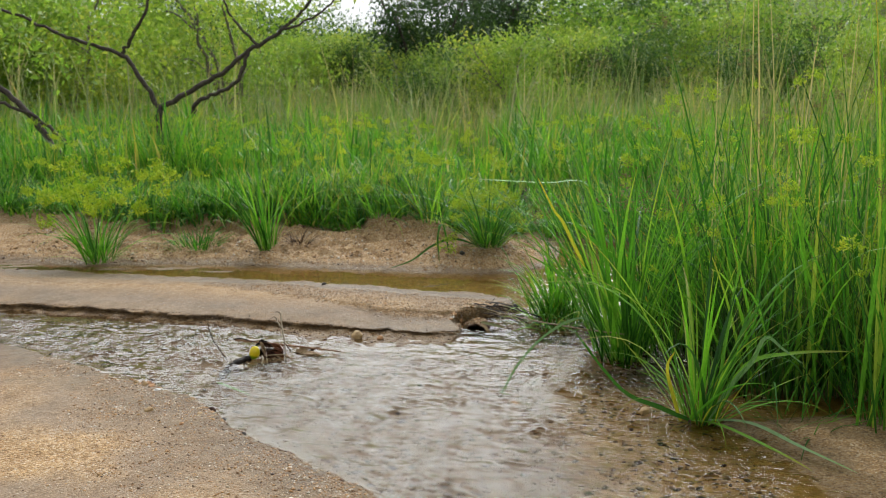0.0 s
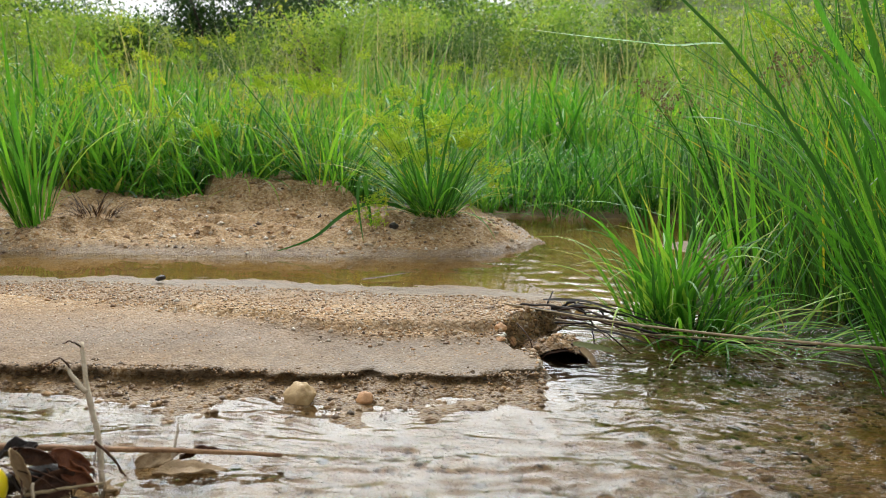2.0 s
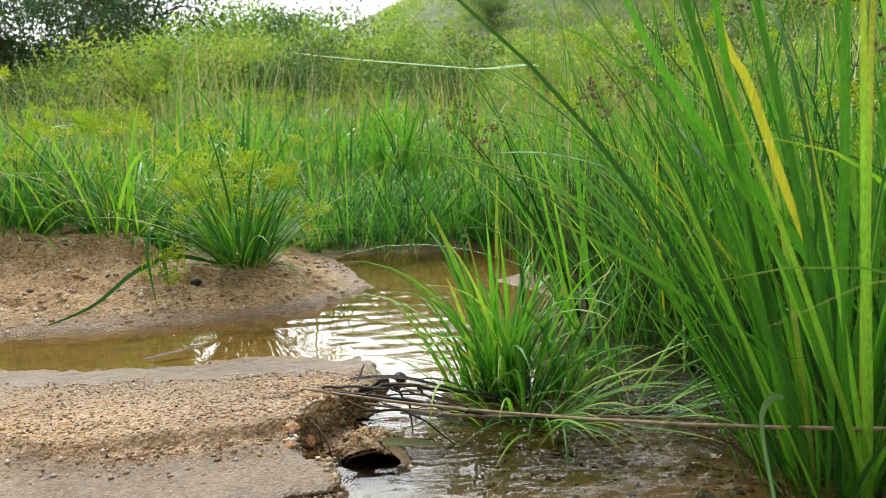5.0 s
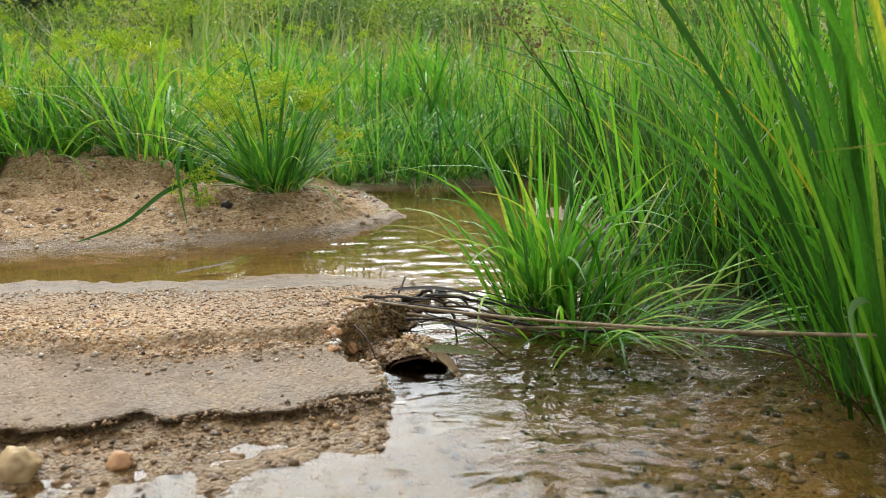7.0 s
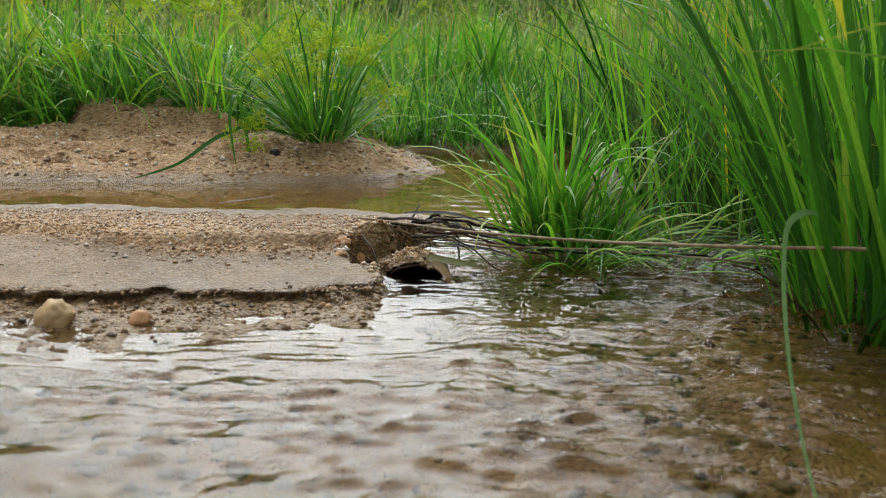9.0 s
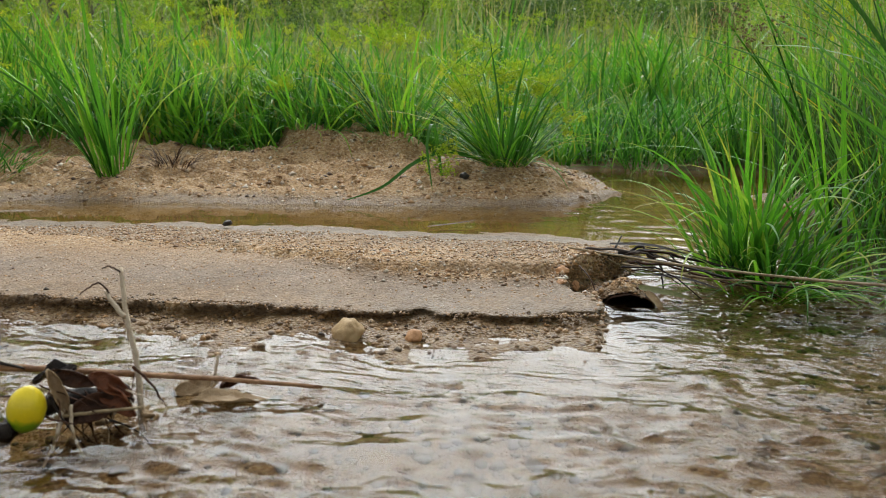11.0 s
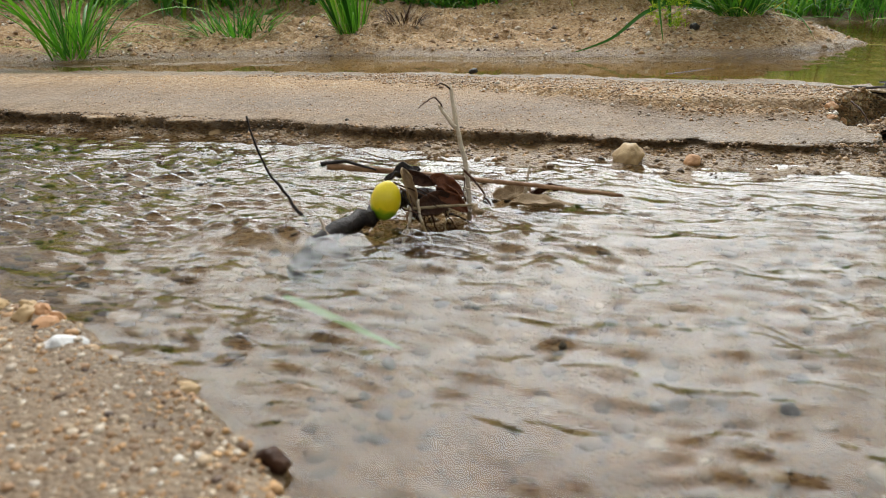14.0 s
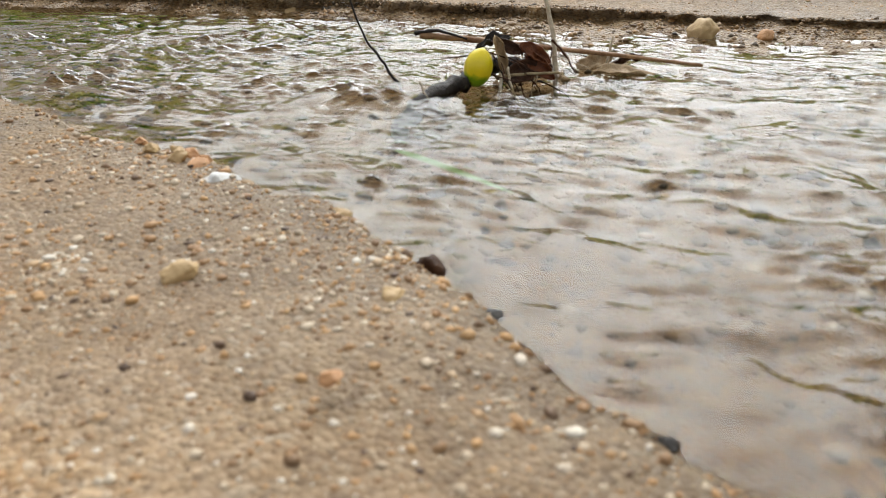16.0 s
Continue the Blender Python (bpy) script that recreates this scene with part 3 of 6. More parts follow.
# the crust of the bar juts out over its washed-out foot
led = (GY - ledge_line(GX)) * 0.96
jut = sstep(0.006, 0.0095, GZ) * sstep(0.035, 0.004, led) * sstep(-0.03, -0.012, led) * (GX < 0.06)
GYS = GY - jut * (0.013 + 0.004 * vnoise(GX, GY, 0.03, 25) + 0.004 * vnoise(GX, GY, 0.011, 26))
rid = (GY - ridge_line(GX)) * 0.9
GYS = GYS - 0.002 * sstep(0.019, 0.0225, GZ) * sstep(0.03, 0.006, rid) * sstep(-0.02, -0.008, rid) * (GX < 0.06)
ground_me = mesh_from("ground", np.stack([GX, GYS, GZ], 2).reshape(-1, 3), grid_faces(len(gx), len(gy)), SAND)
silt = np.exp(-((GY - ledge_line(GX) - 0.07) / 0.10) ** 2) * sstep(0.004, -0.02, (GY - ridge_line(GX)) - 0.35 * sstep(-0.3, -0.6, GX))
silt = np.maximum(silt * (GY > ledge_line(GX) - 0.002), 0.85 * sstep(-0.75, 0.35, vnoise(GX, GY, 0.16, 91) + 0.3 * vnoise(GX, GY, 0.05, 92)) * (GY < near_shore(GX)))
silt = np.maximum(silt, 0.55 * sstep(-0.3, 0.5, vnoise(GX, GY, 0.11, 97) + 0.8 * sstep(1.75, 1.95, GY)) * (GY > ridge_line(GX)) * (GY < bar_back(GX)))
soil_at = ground_me.attributes.new("silt", "FLOAT", "POINT")
soil_at.data.foreach_set("value", silt.astype(np.float32).ravel())
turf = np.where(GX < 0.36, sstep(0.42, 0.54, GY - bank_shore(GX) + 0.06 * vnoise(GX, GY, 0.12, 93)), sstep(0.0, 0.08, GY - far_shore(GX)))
# also under the reeds, where the blackened soil stands in for shade
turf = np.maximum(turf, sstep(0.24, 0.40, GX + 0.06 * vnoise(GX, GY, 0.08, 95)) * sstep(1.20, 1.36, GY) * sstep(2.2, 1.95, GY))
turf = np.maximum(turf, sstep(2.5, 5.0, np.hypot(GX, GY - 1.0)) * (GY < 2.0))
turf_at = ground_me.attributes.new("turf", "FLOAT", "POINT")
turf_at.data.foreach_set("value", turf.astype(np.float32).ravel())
ochre = sstep(-0.03, 0.02, GY - bar_back(GX)) * sstep(0.03, -0.02, GY - bank_shore(GX) - 0.45 * sstep(0.2, 0.36, GX)) * sstep(0.0005, -0.001, GZ) * sstep(-1.4, -0.8, GX) * (GY < 3.0)
ochre = np.maximum(ochre, (0.75 - 0.35 * sstep(1.2, 1.4, GY)) * sstep(0.14, 0.22, GX) * sstep(1.80, 1.70, GY) * sstep(0.001, -0.002, GZ))
ochre_at = ground_me.attributes.new("ochre", "FLOAT", "POINT")
ochre_at.data.foreach_set("value", (0.9 * ochre).astype(np.float32).ravel())
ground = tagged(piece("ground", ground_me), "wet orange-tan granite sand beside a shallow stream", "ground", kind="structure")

wx = lines(-0.62, 0.36, 0.0020, 1.04, -3.2, 3.5)
wy = lines(0.84, 1.70, 0.0020, 1.014, -0.6, 3.4)
WX, WY = np.meshgrid(wx, wy, indexing="ij")
calm = 1 - sstep(1.62, 1.80, WY + 0.05 * vnoise(WX, WY, 0.2, 5)) * (0.94 - 0.21 * sstep(0.10, 0.24, WX))
SX = WX * 0.8 - 0.2 * WY + 0.012 * vnoise(WX, WY, 0.07, 141)
SY = WY + 0.24 * WX + 0.012 * vnoise(WX, WY, 0.07, 142)


def sea(x, y, shortest, longest, count, spread, heading, seed):
    """Many crossing wave trains of random phase, of unit slope; heading and spread in degrees."""
    r = np.random.default_rng(seed)
    total = 0
    for _ in range(count):
        length = shortest * (longest / shortest) ** r.uniform()
        az = radians(heading + r.normal(0, spread))
        k = 2 * math.pi / length
        total = total + np.sin(k * (math.cos(az) * x + math.sin(az) * y) + r.uniform(0, 6.283)) / k
    return total * math.sqrt(2 / count)


gust = 0.60 + 0.75 * sstep(0.12, 0.26, WX) * sstep(1.85, 1.6, WY) + 0.75 * sstep(-0.5, 0.6, vnoise(WX, WY, 0.11, 143) + 0.4 * vnoise(WX, WY, 0.04, 144))
chop = sea(SX, SY, 0.0085, 0.018, 40, 25, 82, 5) * sstep(2.1, 1.7, WY)
swell = sea(SX, SY, 0.022, 0.065, 28, 52, 70, 6)
high = float(np.std(chop))
crest = np.maximum(chop - 0.6 * high, 0)
neck = np.exp(-((WX - 0.085) / 0.075) ** 4 - ((WY - 1.54) / 0.075) ** 4)
calm = calm * (1 - 0.72 * neck) * (0.45 + 0.55 * sstep(-0.001, -0.010, land(WX, WY)))
wave = gust * (0.10 * chop + 0.57 * crest) + 0.105 * swell
hump = 0.006 * np.exp(-((WX + 0.405) ** 2 / 0.0012 + (WY - 1.385) ** 2 / 0.0006)) * (1 + 0.7 * vnoise(WX, WY, 0.013, 161) + 0.5 * vnoise(WX, WY, 0.006, 162))
wake = 0.0016 * np.exp(-((WY - 1.39 + 0.22 * (WX + 0.38)) / 0.012) ** 2) * sstep(-0.38, -0.30, WX) * sstep(0.05, -0.2, WX)
water_me = mesh_from("water", np.stack([WX, WY, wave * calm + hump - wake], 2).reshape(-1, 3), grid_faces(len(wx), len(wy)), WATER)
rip = water_me.attributes.new("ripple", "FLOAT", "POINT")
rip.data.foreach_set("value", (calm * 0.95 + 0.05).astype(np.float32).ravel())
tagged(piece("water", water_me), "shallow clear rippling stream over brown sand", "water", kind="structure")


def height(x, y):
    return float(land(np.array([x]), np.array([y]))[0])


# ---- gravel, grain by grain ----
rng = np.random.default_rng(7)


def scatter(count, x0, x1, y0, y1, keep):
    x, y = rng.uniform(x0, x1, count), rng.uniform(y0, y1, count)
    ok = keep(x, y, land(x, y))
    return x[ok], y[ok]


def gravel(name, label, xy, smallest, largest, sink=0.25, power=3.0, mat=GRAVEL, coarse=True):
    x, y = xy
    size = smallest + (largest - smallest) * rng.uniform(0, 1, len(x)) ** power
    z = land(x, y) + size * (0.7 - sink - 0.35)
    return tagged(piece(name, pebbles_mesh(name, np.stack([x, y, z], 1), size, mat, rng, 0.7, coarse)), label, "gravel", kind="stuff")


gravel("coarse_sand", "loose coarse tan and orange sand grains on the near bank", scatter(85000, -0.72, 0.0, 0.78, 1.46, lambda x, y, h: (y < near_shore(x)) & (h > 0.004) & (vnoise(x, y, 0.12, 7) + 0.6 * rng.uniform(-1, 1, len(x)) + 0.5 * sstep(0.10, 0.02, near_shore(x) - y) > 0.35)), 0.0005, 0.0021, 0.45, 5.0)
gravel("near_gravel", "coarse orange and tan gravel strewn along the near bank", scatter(38000, -0.66, 0.02, 0.80, 1.42, lambda x, y, h: (h > 0.005) & (vnoise(x, y, 0.10, 57) + 0.5 * vnoise(x, y, 0.03, 58) + 0.9 * rng.uniform(-1, 1, len(x)) + 1.1 * sstep(0.22, 0.02, near_shore(x) - y) + 0.5 * sstep(-0.45, -0.15, x) > 1.15)), 0.0008, 0.0027, 0.35, 2.6, GRAVEL, False)
gravel("bar_grains", "orange coarse grains lying on the sand bar", scatter(34000, -0.6, 0.17, 1.60, 2.05, lambda x, y, h: (h > 0.008) & (y > ridge_line(x) - 0.012) & (vnoise(x, y, 0.09, 9) + rng.uniform(-0.9, 0.9, len(x)) > -0.3)), 0.0006, 0.0019, 0.2, 2.5)
gravel("ledge_grains", "coarse grains crumbled from the undercut sand ledge", scatter(18000, -1.0, 0.06, 1.50, 1.95, lambda x, y, h: (np.abs(y - ledge_line(x) + 0.016) < 0.020 + 0.008 * rng.uniform(-1, 1, len(x)))), 0.0006, 0.0028, 0.1, 4.0, WET_GRAVEL)
gravel("crust_grains", "single tan and pale grains lying on the grey silt crust", scatter(14000, -0.75, 0.04, 1.58, 1.98, lambda x, y, h: (h > 0.009) & (y < ridge_line(x)) & (y > ledge_line(x))), 0.0004, 0.0013, 0.4, 3.0)
gravel("ridge_grains", "small sand lumps along the inner step of the bar", scatter(16000, -0.4, 0.06, 1.60, 1.95, lambda x, y, h: (np.abs(y - ridge_line(x) + 0.012) < 0.028 * rng.uniform(0.2, 1, len(x))) & (vnoise(x, y, 0.03, 23) + rng.uniform(-0.7, 0.7, len(x)) > -0.1)), 0.0006, 0.0027, 0.1, 5.0)
gravel("gap_crumbs", "orange crumbs along the broken end of the sand bar", scatter(22000, -0.02, 0.2, 1.56, 1.78, lambda x, y, h: (np.abs(x - bar_end(y) + 0.002) < 0.020 * rng.uniform(0.3, 1, len(x)) * (0.25 + 0.75 * sstep(1.64, 1.67, y))) & (h > -0.008)), 0.0007, 0.0030, 0.15, 4.0)
gravel("hollow_crumbs", "orange crumbs on the wall of the hollow in the bar", scatter(16000, 0.02, 0.14, 1.66, 1.76, lambda x, y, h: (h > -0.004) & (h < 0.021)), 0.0006, 0.0026, 0.1, 3.0, WET_GRAVEL)
gravel("shelf_gravel", "wet gravel on the shallow shelf under the ledge", scatter(22000, -0.9, 0.08, 1.40, 1.80, lambda x, y, h: (y < ledge_line(x)) & (y > ledge_line(x) - 0.10 + 0.06 * rng.uniform(-1, 1, len(x)) + 0.05 * sstep(-0.3, -0.6, x))), 0.0006, 0.0036, 0.45, 5.0, WET_GRAVEL)
gravel("bed_gravel", "brown and tan gravel on the stream bed", scatter(20000, -0.9, 0.4, 0.85, 1.72, lambda x, y, h: (h < -0.004) & (vnoise(x, y, 0.09, 29) + rng.uniform(-0.8, 0.8, len(x)) > -0.2)), 0.0012, 0.0056, 0.4, 3.0, BED_GRAVEL, False)
gravel("bank_grains", "coarse grains and crumbs on the sandy bank", scatter(20000, -1.4, 0.38, 2.22, 2.9, lambda x, y, h: (h > 0.004) & (vnoise(x, y, 0.1, 19) + rng.uniform(-1, 1, len(x)) > -0.1)), 0.0009, 0.0058, 0.42, 3.4)

# loose grains along the lip of the overhanging crust
lip_x = rng.uniform(-0.95, 0.03, 5200)
lip_y = ledge_line(lip_x) + rng.uniform(0.002, 0.010, 5200)
lip_z = land(lip_x, lip_y + 0.004)
lip_ok = (lip_z > 0.008) & (vnoise(lip_x, lip_y, 0.03, 63) + rng.uniform(-0.8, 0.8, 5200) > -0.2)
lip = np.stack([lip_x, lip_y - 0.013, lip_z - 0.0006], 1)[lip_ok]
tagged(piece("lip_grains", pebbles_mesh("lip_grains", lip, 0.0005 + 0.0014 * rng.uniform(0, 1, len(lip)) ** 3, WET_GRAVEL, rng)), "coarse grains along the lip of the sand ledge", "gravel", kind="stuff")

# crumbs broken off the end of the bar
crumb_rnd = random.Random(88)
for k in range(18):
    qy = crumb_rnd.uniform(1.635, 1.735)
    qx = float(bar_end(qy)) + crumb_rnd.uniform(-0.014, 0.010)
    qs = crumb_rnd.uniform(0.0032, 0.0068)
    stone(qx, qy, max(height(qx, qy), -0.004) - 0.4 * qs, (qs, qs * crumb_rnd.uniform(0.7, 1.0), qs * 0.75), crumb_rnd.choice([CRUMB, CRUMB, STONE_ORANGE]), "damp orange lump of sand at the broken end of the bar", 90 + k, 0.55)

# single stones
stone(-0.171, 1.557, -0.003, (0.0125, 0.0105, 0.0115), STONE, "pale tan angular pebble at the water's edge", 3)
stone(-0.390, 1.668, -0.006, (0.011, 0.008, 0.006), STONE_ORANGE, "orange pebble in shallow water", 5)
stone(-0.078, 1.602, 0.000, (0.010, 0.007, 0.006), STONE_ORANGE, "rough orange-brown pebble under the ledge", 7)
stone(-0.062, 1.600, 0.000, (0.007, 0.006, 0.006), STONE, "small tan pebble under the ledge", 11)
stone(-0.124, 1.548, -0.001, (0.006, 0.006, 0.006), STONE_ORANGE, "small orange pebble in shallow water", 13)
stone(-0.128, 1.744, 0.021, (0.0055, 0.005, 0.005), STONE_ORANGE, "small reddish pebble on the sand bar", 15)
stone(0.056, 2.351, 0.030, (0.008, 0.008, 0.007), STONE_DARK, "small black lump on the bank's sand", 17)
stone(-0.303, 2.021, 0.010, (0.006, 0.006, 0.004), STONE_DARK, "small dark pebble on the sand bar", 19)
stone(0.167, 1.815, 0.000, (0.006, 0.006, 0.005), STONE_DARK, "small dark knob at the tip of the bar", 21)
stone(-0.343, 1.152, 0.001, (0.0055, 0.0045, 0.005), DEAD_LEAF, "dark brown lump at the edge of the sand", 23)
stone(-0.320, 1.124, -0.002, (0.005, 0.0035, 0.0035), STONE_DARK, "dark wet pebble at the edge of the sand", 24)
stone(-0.273, 1.053, 0.005, (0.0042, 0.003, 0.003), STONE_DARK, "black wet lump at the edge of the sand", 26)
stone(-0.427, 1.123, 0.013, (0.007, 0.005, 0.004), STONE, "yellowish worn pebble on the near sand", 28)
stone(-0.352, 1.118, 0.008, (0.006, 0.005, 0.004), STONE, "small tan pebble at the edge of the sand", 25)
stone(-0.388, 1.192, 0.004, (0.007, 0.005, 0.0035), STONE, "tan pebble at the edge of the sand", 27)
stone(-0.467, 1.243, 0.006, (0.007, 0.006, 0.004), STONE_ORANGE, "reddish lump at the water's edge", 29)
stone(-0.449, 1.225, 0.003, (0.0095, 0.0065, 0.0065), stone_material("white_quartz", [(0.0, (0.72, 0.72, 0.70)), (1.0, (0.78, 0.78, 0.76))]), "white quartz pebble at the water's edge", 24)
stone(-0.360, 1.060, 0.018, (0.0035, 0.003, 0.0022), STONE_ORANGE, "orange pebble on the near sand", 35)
stone(0.115, 1.235, -0.024, (0.014, 0.010, 0.006), STONE_ORANGE, "flat orange stone under water", 37)
stone(-0.545, 1.70, -0.004, (0.010, 0.008, 0.005), STONE, "pale pebble in shallow water", 41)
stone(0.300, 1.150, 0.000, (0.009, 0.008, 0.006), STONE, "pale rounded pebble beside a grass clump", 43)

for k, (qx, qy, qs) in enumerate([(-0.478, 1.246, 0.005), (-0.474, 1.255, 0.004), (-0.484, 1.262, 0.0045), (-0.466, 1.252, 0.0035), (-0.496, 1.258, 0.004), (-0.51, 1.275, 0.0035)]):
    stone(qx, qy, height(qx, qy) - 0.001, (qs, qs * 0.9, qs * 0.8), STONE_ORANGE if k % 2 else STONE, "orange crumb of sand at the water's edge", 51 + k, 0.5)

# ---- grass blades, shared between the clumps ----
def family(name, mat, specs):
    return [blade_mesh(name, *sp[:4], mat, twist=sp[4]) for sp in specs]


SEDGE = family("blade", LUSH, [(1.0, 0.0165, 2, 25, 20), (1.0, 0.0150, 4, 50, -30), (1.0, 0.0180, 3, 75, 25), (1.0, 0.0135, 0, 14, 40), (1.0, 0.0165, 6, 100, -20), (1.0, 0.0142, 2, 38, 60)])
SEDGE_DEEP = family("blade", DEEP, [(1.0, 0.0192, 2, 22, 20), (1.0, 0.0176, 4, 46, -30), (1.0, 0.0208, 3, 70, 25), (1.0, 0.0160, 0, 12, 40)])
FINE = family("blade", YOUNG, [(1.0, 0.0225, 2, 30, 30), (1.0, 0.0195, 4, 60, -30), (1.0, 0.0240, 2, 95, 20), (1.0, 0.0195, 0, 18, 50), (1.0, 0.0210, 8, 120, 10)])
REED = family("blade", LUSH, [(1.0, 0.0080, 3, 85, 40), (1.0, 0.0075, 2, 60, -60), (1.0, 0.0063, 1, 12, 30), (1.0, 0.0070, 2, 26, -40), (1.0, 0.0056, 0, 8, 50), (1.0, 0.0077, 3, 48, 30), (1.0, 0.0063, 1, 18, -20), (1.0, 0.0084, 2, 70, 20)])
REED_YOUNG = family("blade", YOUNG, [(1.0, 0.0063, 1, 14, 30), (1.0, 0.0077, 2, 30, -40), (1.0, 0.0056, 0, 9, 50)])
WITHER_BLADES = family("blade", DEAD_LEAF, [(1.0, 0.03, 5, 60, 20), (1.0, 0.03, 10, 90, -20)])
YELLOWED = family("blade", YELLOW, [(1.0, 0.0132, 2, 30, 20), (1.0, 0.0120, 4, 60, -30)])


def clump(parent, meshes, count, radius, low, high, splay, seed, lean=(0, 0), toward=None, width=1.0, squash=1.0, foot=(0, 0)):
    """Blades that fan out of one foot; splay: degrees by which the outer ones lean."""
    rnd = random.Random(seed)
    for _ in range(count):
        az = rnd.uniform(0, 360) if toward is None else rnd.gauss(toward[0], toward[1])
        q = math.sqrt(rnd.random())
        ox, oy = radius * q * math.cos(radians(az)), radius * q * squash * math.sin(radians(az))
        ln = rnd.uniform(low, high)
        m = pose(ox + foot[0], oy + foot[1], -0.004) @ pose(0, 0, 0, lean[1], lean[0], 0) @ pose(0, 0, 0, 0, 0, az + rnd.gauss(0, 25)) @ pose(0, 0, 0, 0, splay * (0.25 + 0.75 * q) * rnd.uniform(0.5, 1.15), rnd.uniform(-50, 50))
        wd = width * rnd.uniform(0.8, 1.25)
        piece("blade", rnd.choice(meshes), parent, m @ Matrix.Diagonal((ln, ln * wd, ln, 1)))


def bloom_mesh(seed, rays=9, reach=0.058):
    """A feathery sedge umbel: thin rays with many small spikelets."""
    rnd = random.Random(seed)
    V, F, A = [], [], []

    def leaflet(p, d, ln, w):
        s = d.cross(Vector((rnd.uniform(-1, 1), rnd.uniform(-1, 1), rnd.uniform(-1, 1)))).normalized() * w
        k = len(V)
        V.extend([p, p + d * ln * 0.5 + s, p + d * ln, p + d * ln * 0.5 - s])
        F.append((k, k + 1, k + 2, k + 3))
        A.extend([0.3, 0.5, 0.9, 0.5])
    for r in range(rays):
        az, el = rnd.uniform(0, 6.283), rnd.uniform(0.25, 1.3)
        d = Vector((math.cos(az) * math.cos(el), math.sin(az) * math.cos(el), math.sin(el)))
        ln = reach * rnd.uniform(0.45, 1.0)
        leaflet(Vector((0, 0, 0)), d, ln, 0.0005)
        for knot in range(3):
            spread = Vector((rnd.gauss(0, 0.35), rnd.gauss(0, 0.35), rnd.gauss(0, 0.35)))
            tip = (d + spread * 0.6).normalized() * ln * rnd.uniform(0.8, 1.12)
            leaflet(d * ln * 0.62, (tip - d * ln * 0.62).normalized(), (tip - d * ln * 0.62).length, 0.0004)
            for k in range(5):
                q = (d + Vector((rnd.gauss(0, 0.9), rnd.gauss(0, 0.9), rnd.gauss(0, 0.8)))).normalized()
                p, size, fat = tip - d * rnd.uniform(0, 0.012), rnd.uniform(0.008, 0.014), rnd.uniform(0.0017, 0.0026)
                leaflet(p, q, size, fat)
                leaflet(p, q, size, fat)
    return mesh_from("flower_head", [tuple(v) for v in V], F, BLOOM, False, A)


def seed_head_mesh(seed, rays=11, reach=0.046, ball=0.0015):
    """A brown umbel: thin rays that end in little round heads."""
    rnd = random.Random(seed)
    verts, faces = [], []
    for r in range(rays):
        az, el = rnd.uniform(0, 6.283), rnd.uniform(-0.2, 1.3)
        d = np.array([math.cos(az) * math.cos(el), math.sin(az) * math.cos(el), math.sin(el)])
        ln = reach * rnd.uniform(0.4, 1.0)
        side = np.cross(d, [0.3, 0.5, 0.8])
        side = side / np.linalg.norm(side) * 0.0004
        k = len(verts)
        verts += [tuple(-side), tuple(side), tuple(d * ln)]
        faces.append((k, k + 1, k + 2))
        for b in range(rnd.randint(3, 6)):
            c = d * ln * rnd.uniform(0.7, 1.05) + np.array([rnd.gauss(0, 0.0045) for _ in range(3)])
            k = len(verts)
            verts += [tuple(v) for v in ICO_V * ball * rnd.uniform(0.7, 1.25) + c]
            faces += [tuple(f) for f in ICO_F + k]
    return mesh_from("seed_head", verts, np.array(faces), SEED, True)


BLOOMS = [bloom_mesh(s) for s in (1, 2, 3)]
SEEDS = [seed_head_mesh(s) for s in (5, 6, 7)]
STEMS = [blade_mesh("stem", 1.0, 0.009, 1, 8, DEEP, fold=0.9), blade_mesh("stem", 1.0, 0.009, 2, 20, DEEP, fold=0.9)]


def flowers(parent, heads, count, low, high, splay, seed, size=1.0, lean=(0, 0), radius=0.03, bracts=True):
    """Stems with a flower or seed head at the tip."""
    rnd = random.Random(seed)
    for _ in range(count):
        az, ln, tilt = rnd.uniform(0, 360), rnd.uniform(low, high), splay * rnd.uniform(0.1, 1.0)
        k = rnd.randint(0, 1)
        m = pose(radius * rnd.uniform(-1, 1), radius * rnd.uniform(-1, 1), 0) @ pose(0, 0, 0, lean[1], lean[0], 0) @ pose(0, 0, 0, 0, 0, az) @ pose(0, 0, 0, 0, tilt, 0)
        stem = piece("stem", STEMS[k], parent, m @ Matrix.Diagonal((ln, ln, ln, 1)))
        inv = stem.matrix_basis.inverted()
        a = radians((8, 20)[k])
        tip = m @ Vector((ln * math.sin(a) * 0.42, 0, ln * math.cos(a * 0.6)))
        sc = size * rnd.uniform(0.75, 1.2)
        piece("flower_head" if heads is BLOOMS else "seed_head", rnd.choice(heads), stem, inv @ Matrix.Translation(tip) @ pose(0, 0, 0, 0, tilt * 0.6, az) @ Matrix.Diagonal((sc, sc, sc, 1)))
        if bracts and rnd.random() < 0.7:
            for _ in range(2):
                bl = rnd.uniform(0.08, 0.16)
                piece("bract", rnd.choice(SEDGE), stem, inv @ Matrix.Translation(tip) @ pose(0, 0, 0, 0, 0, rnd.uniform(0, 360)) @ pose(0, 0, 0, 0, rnd.uniform(40, 80), 0) @ Matrix.Diagonal((bl, bl * 0.9, bl, 1)))


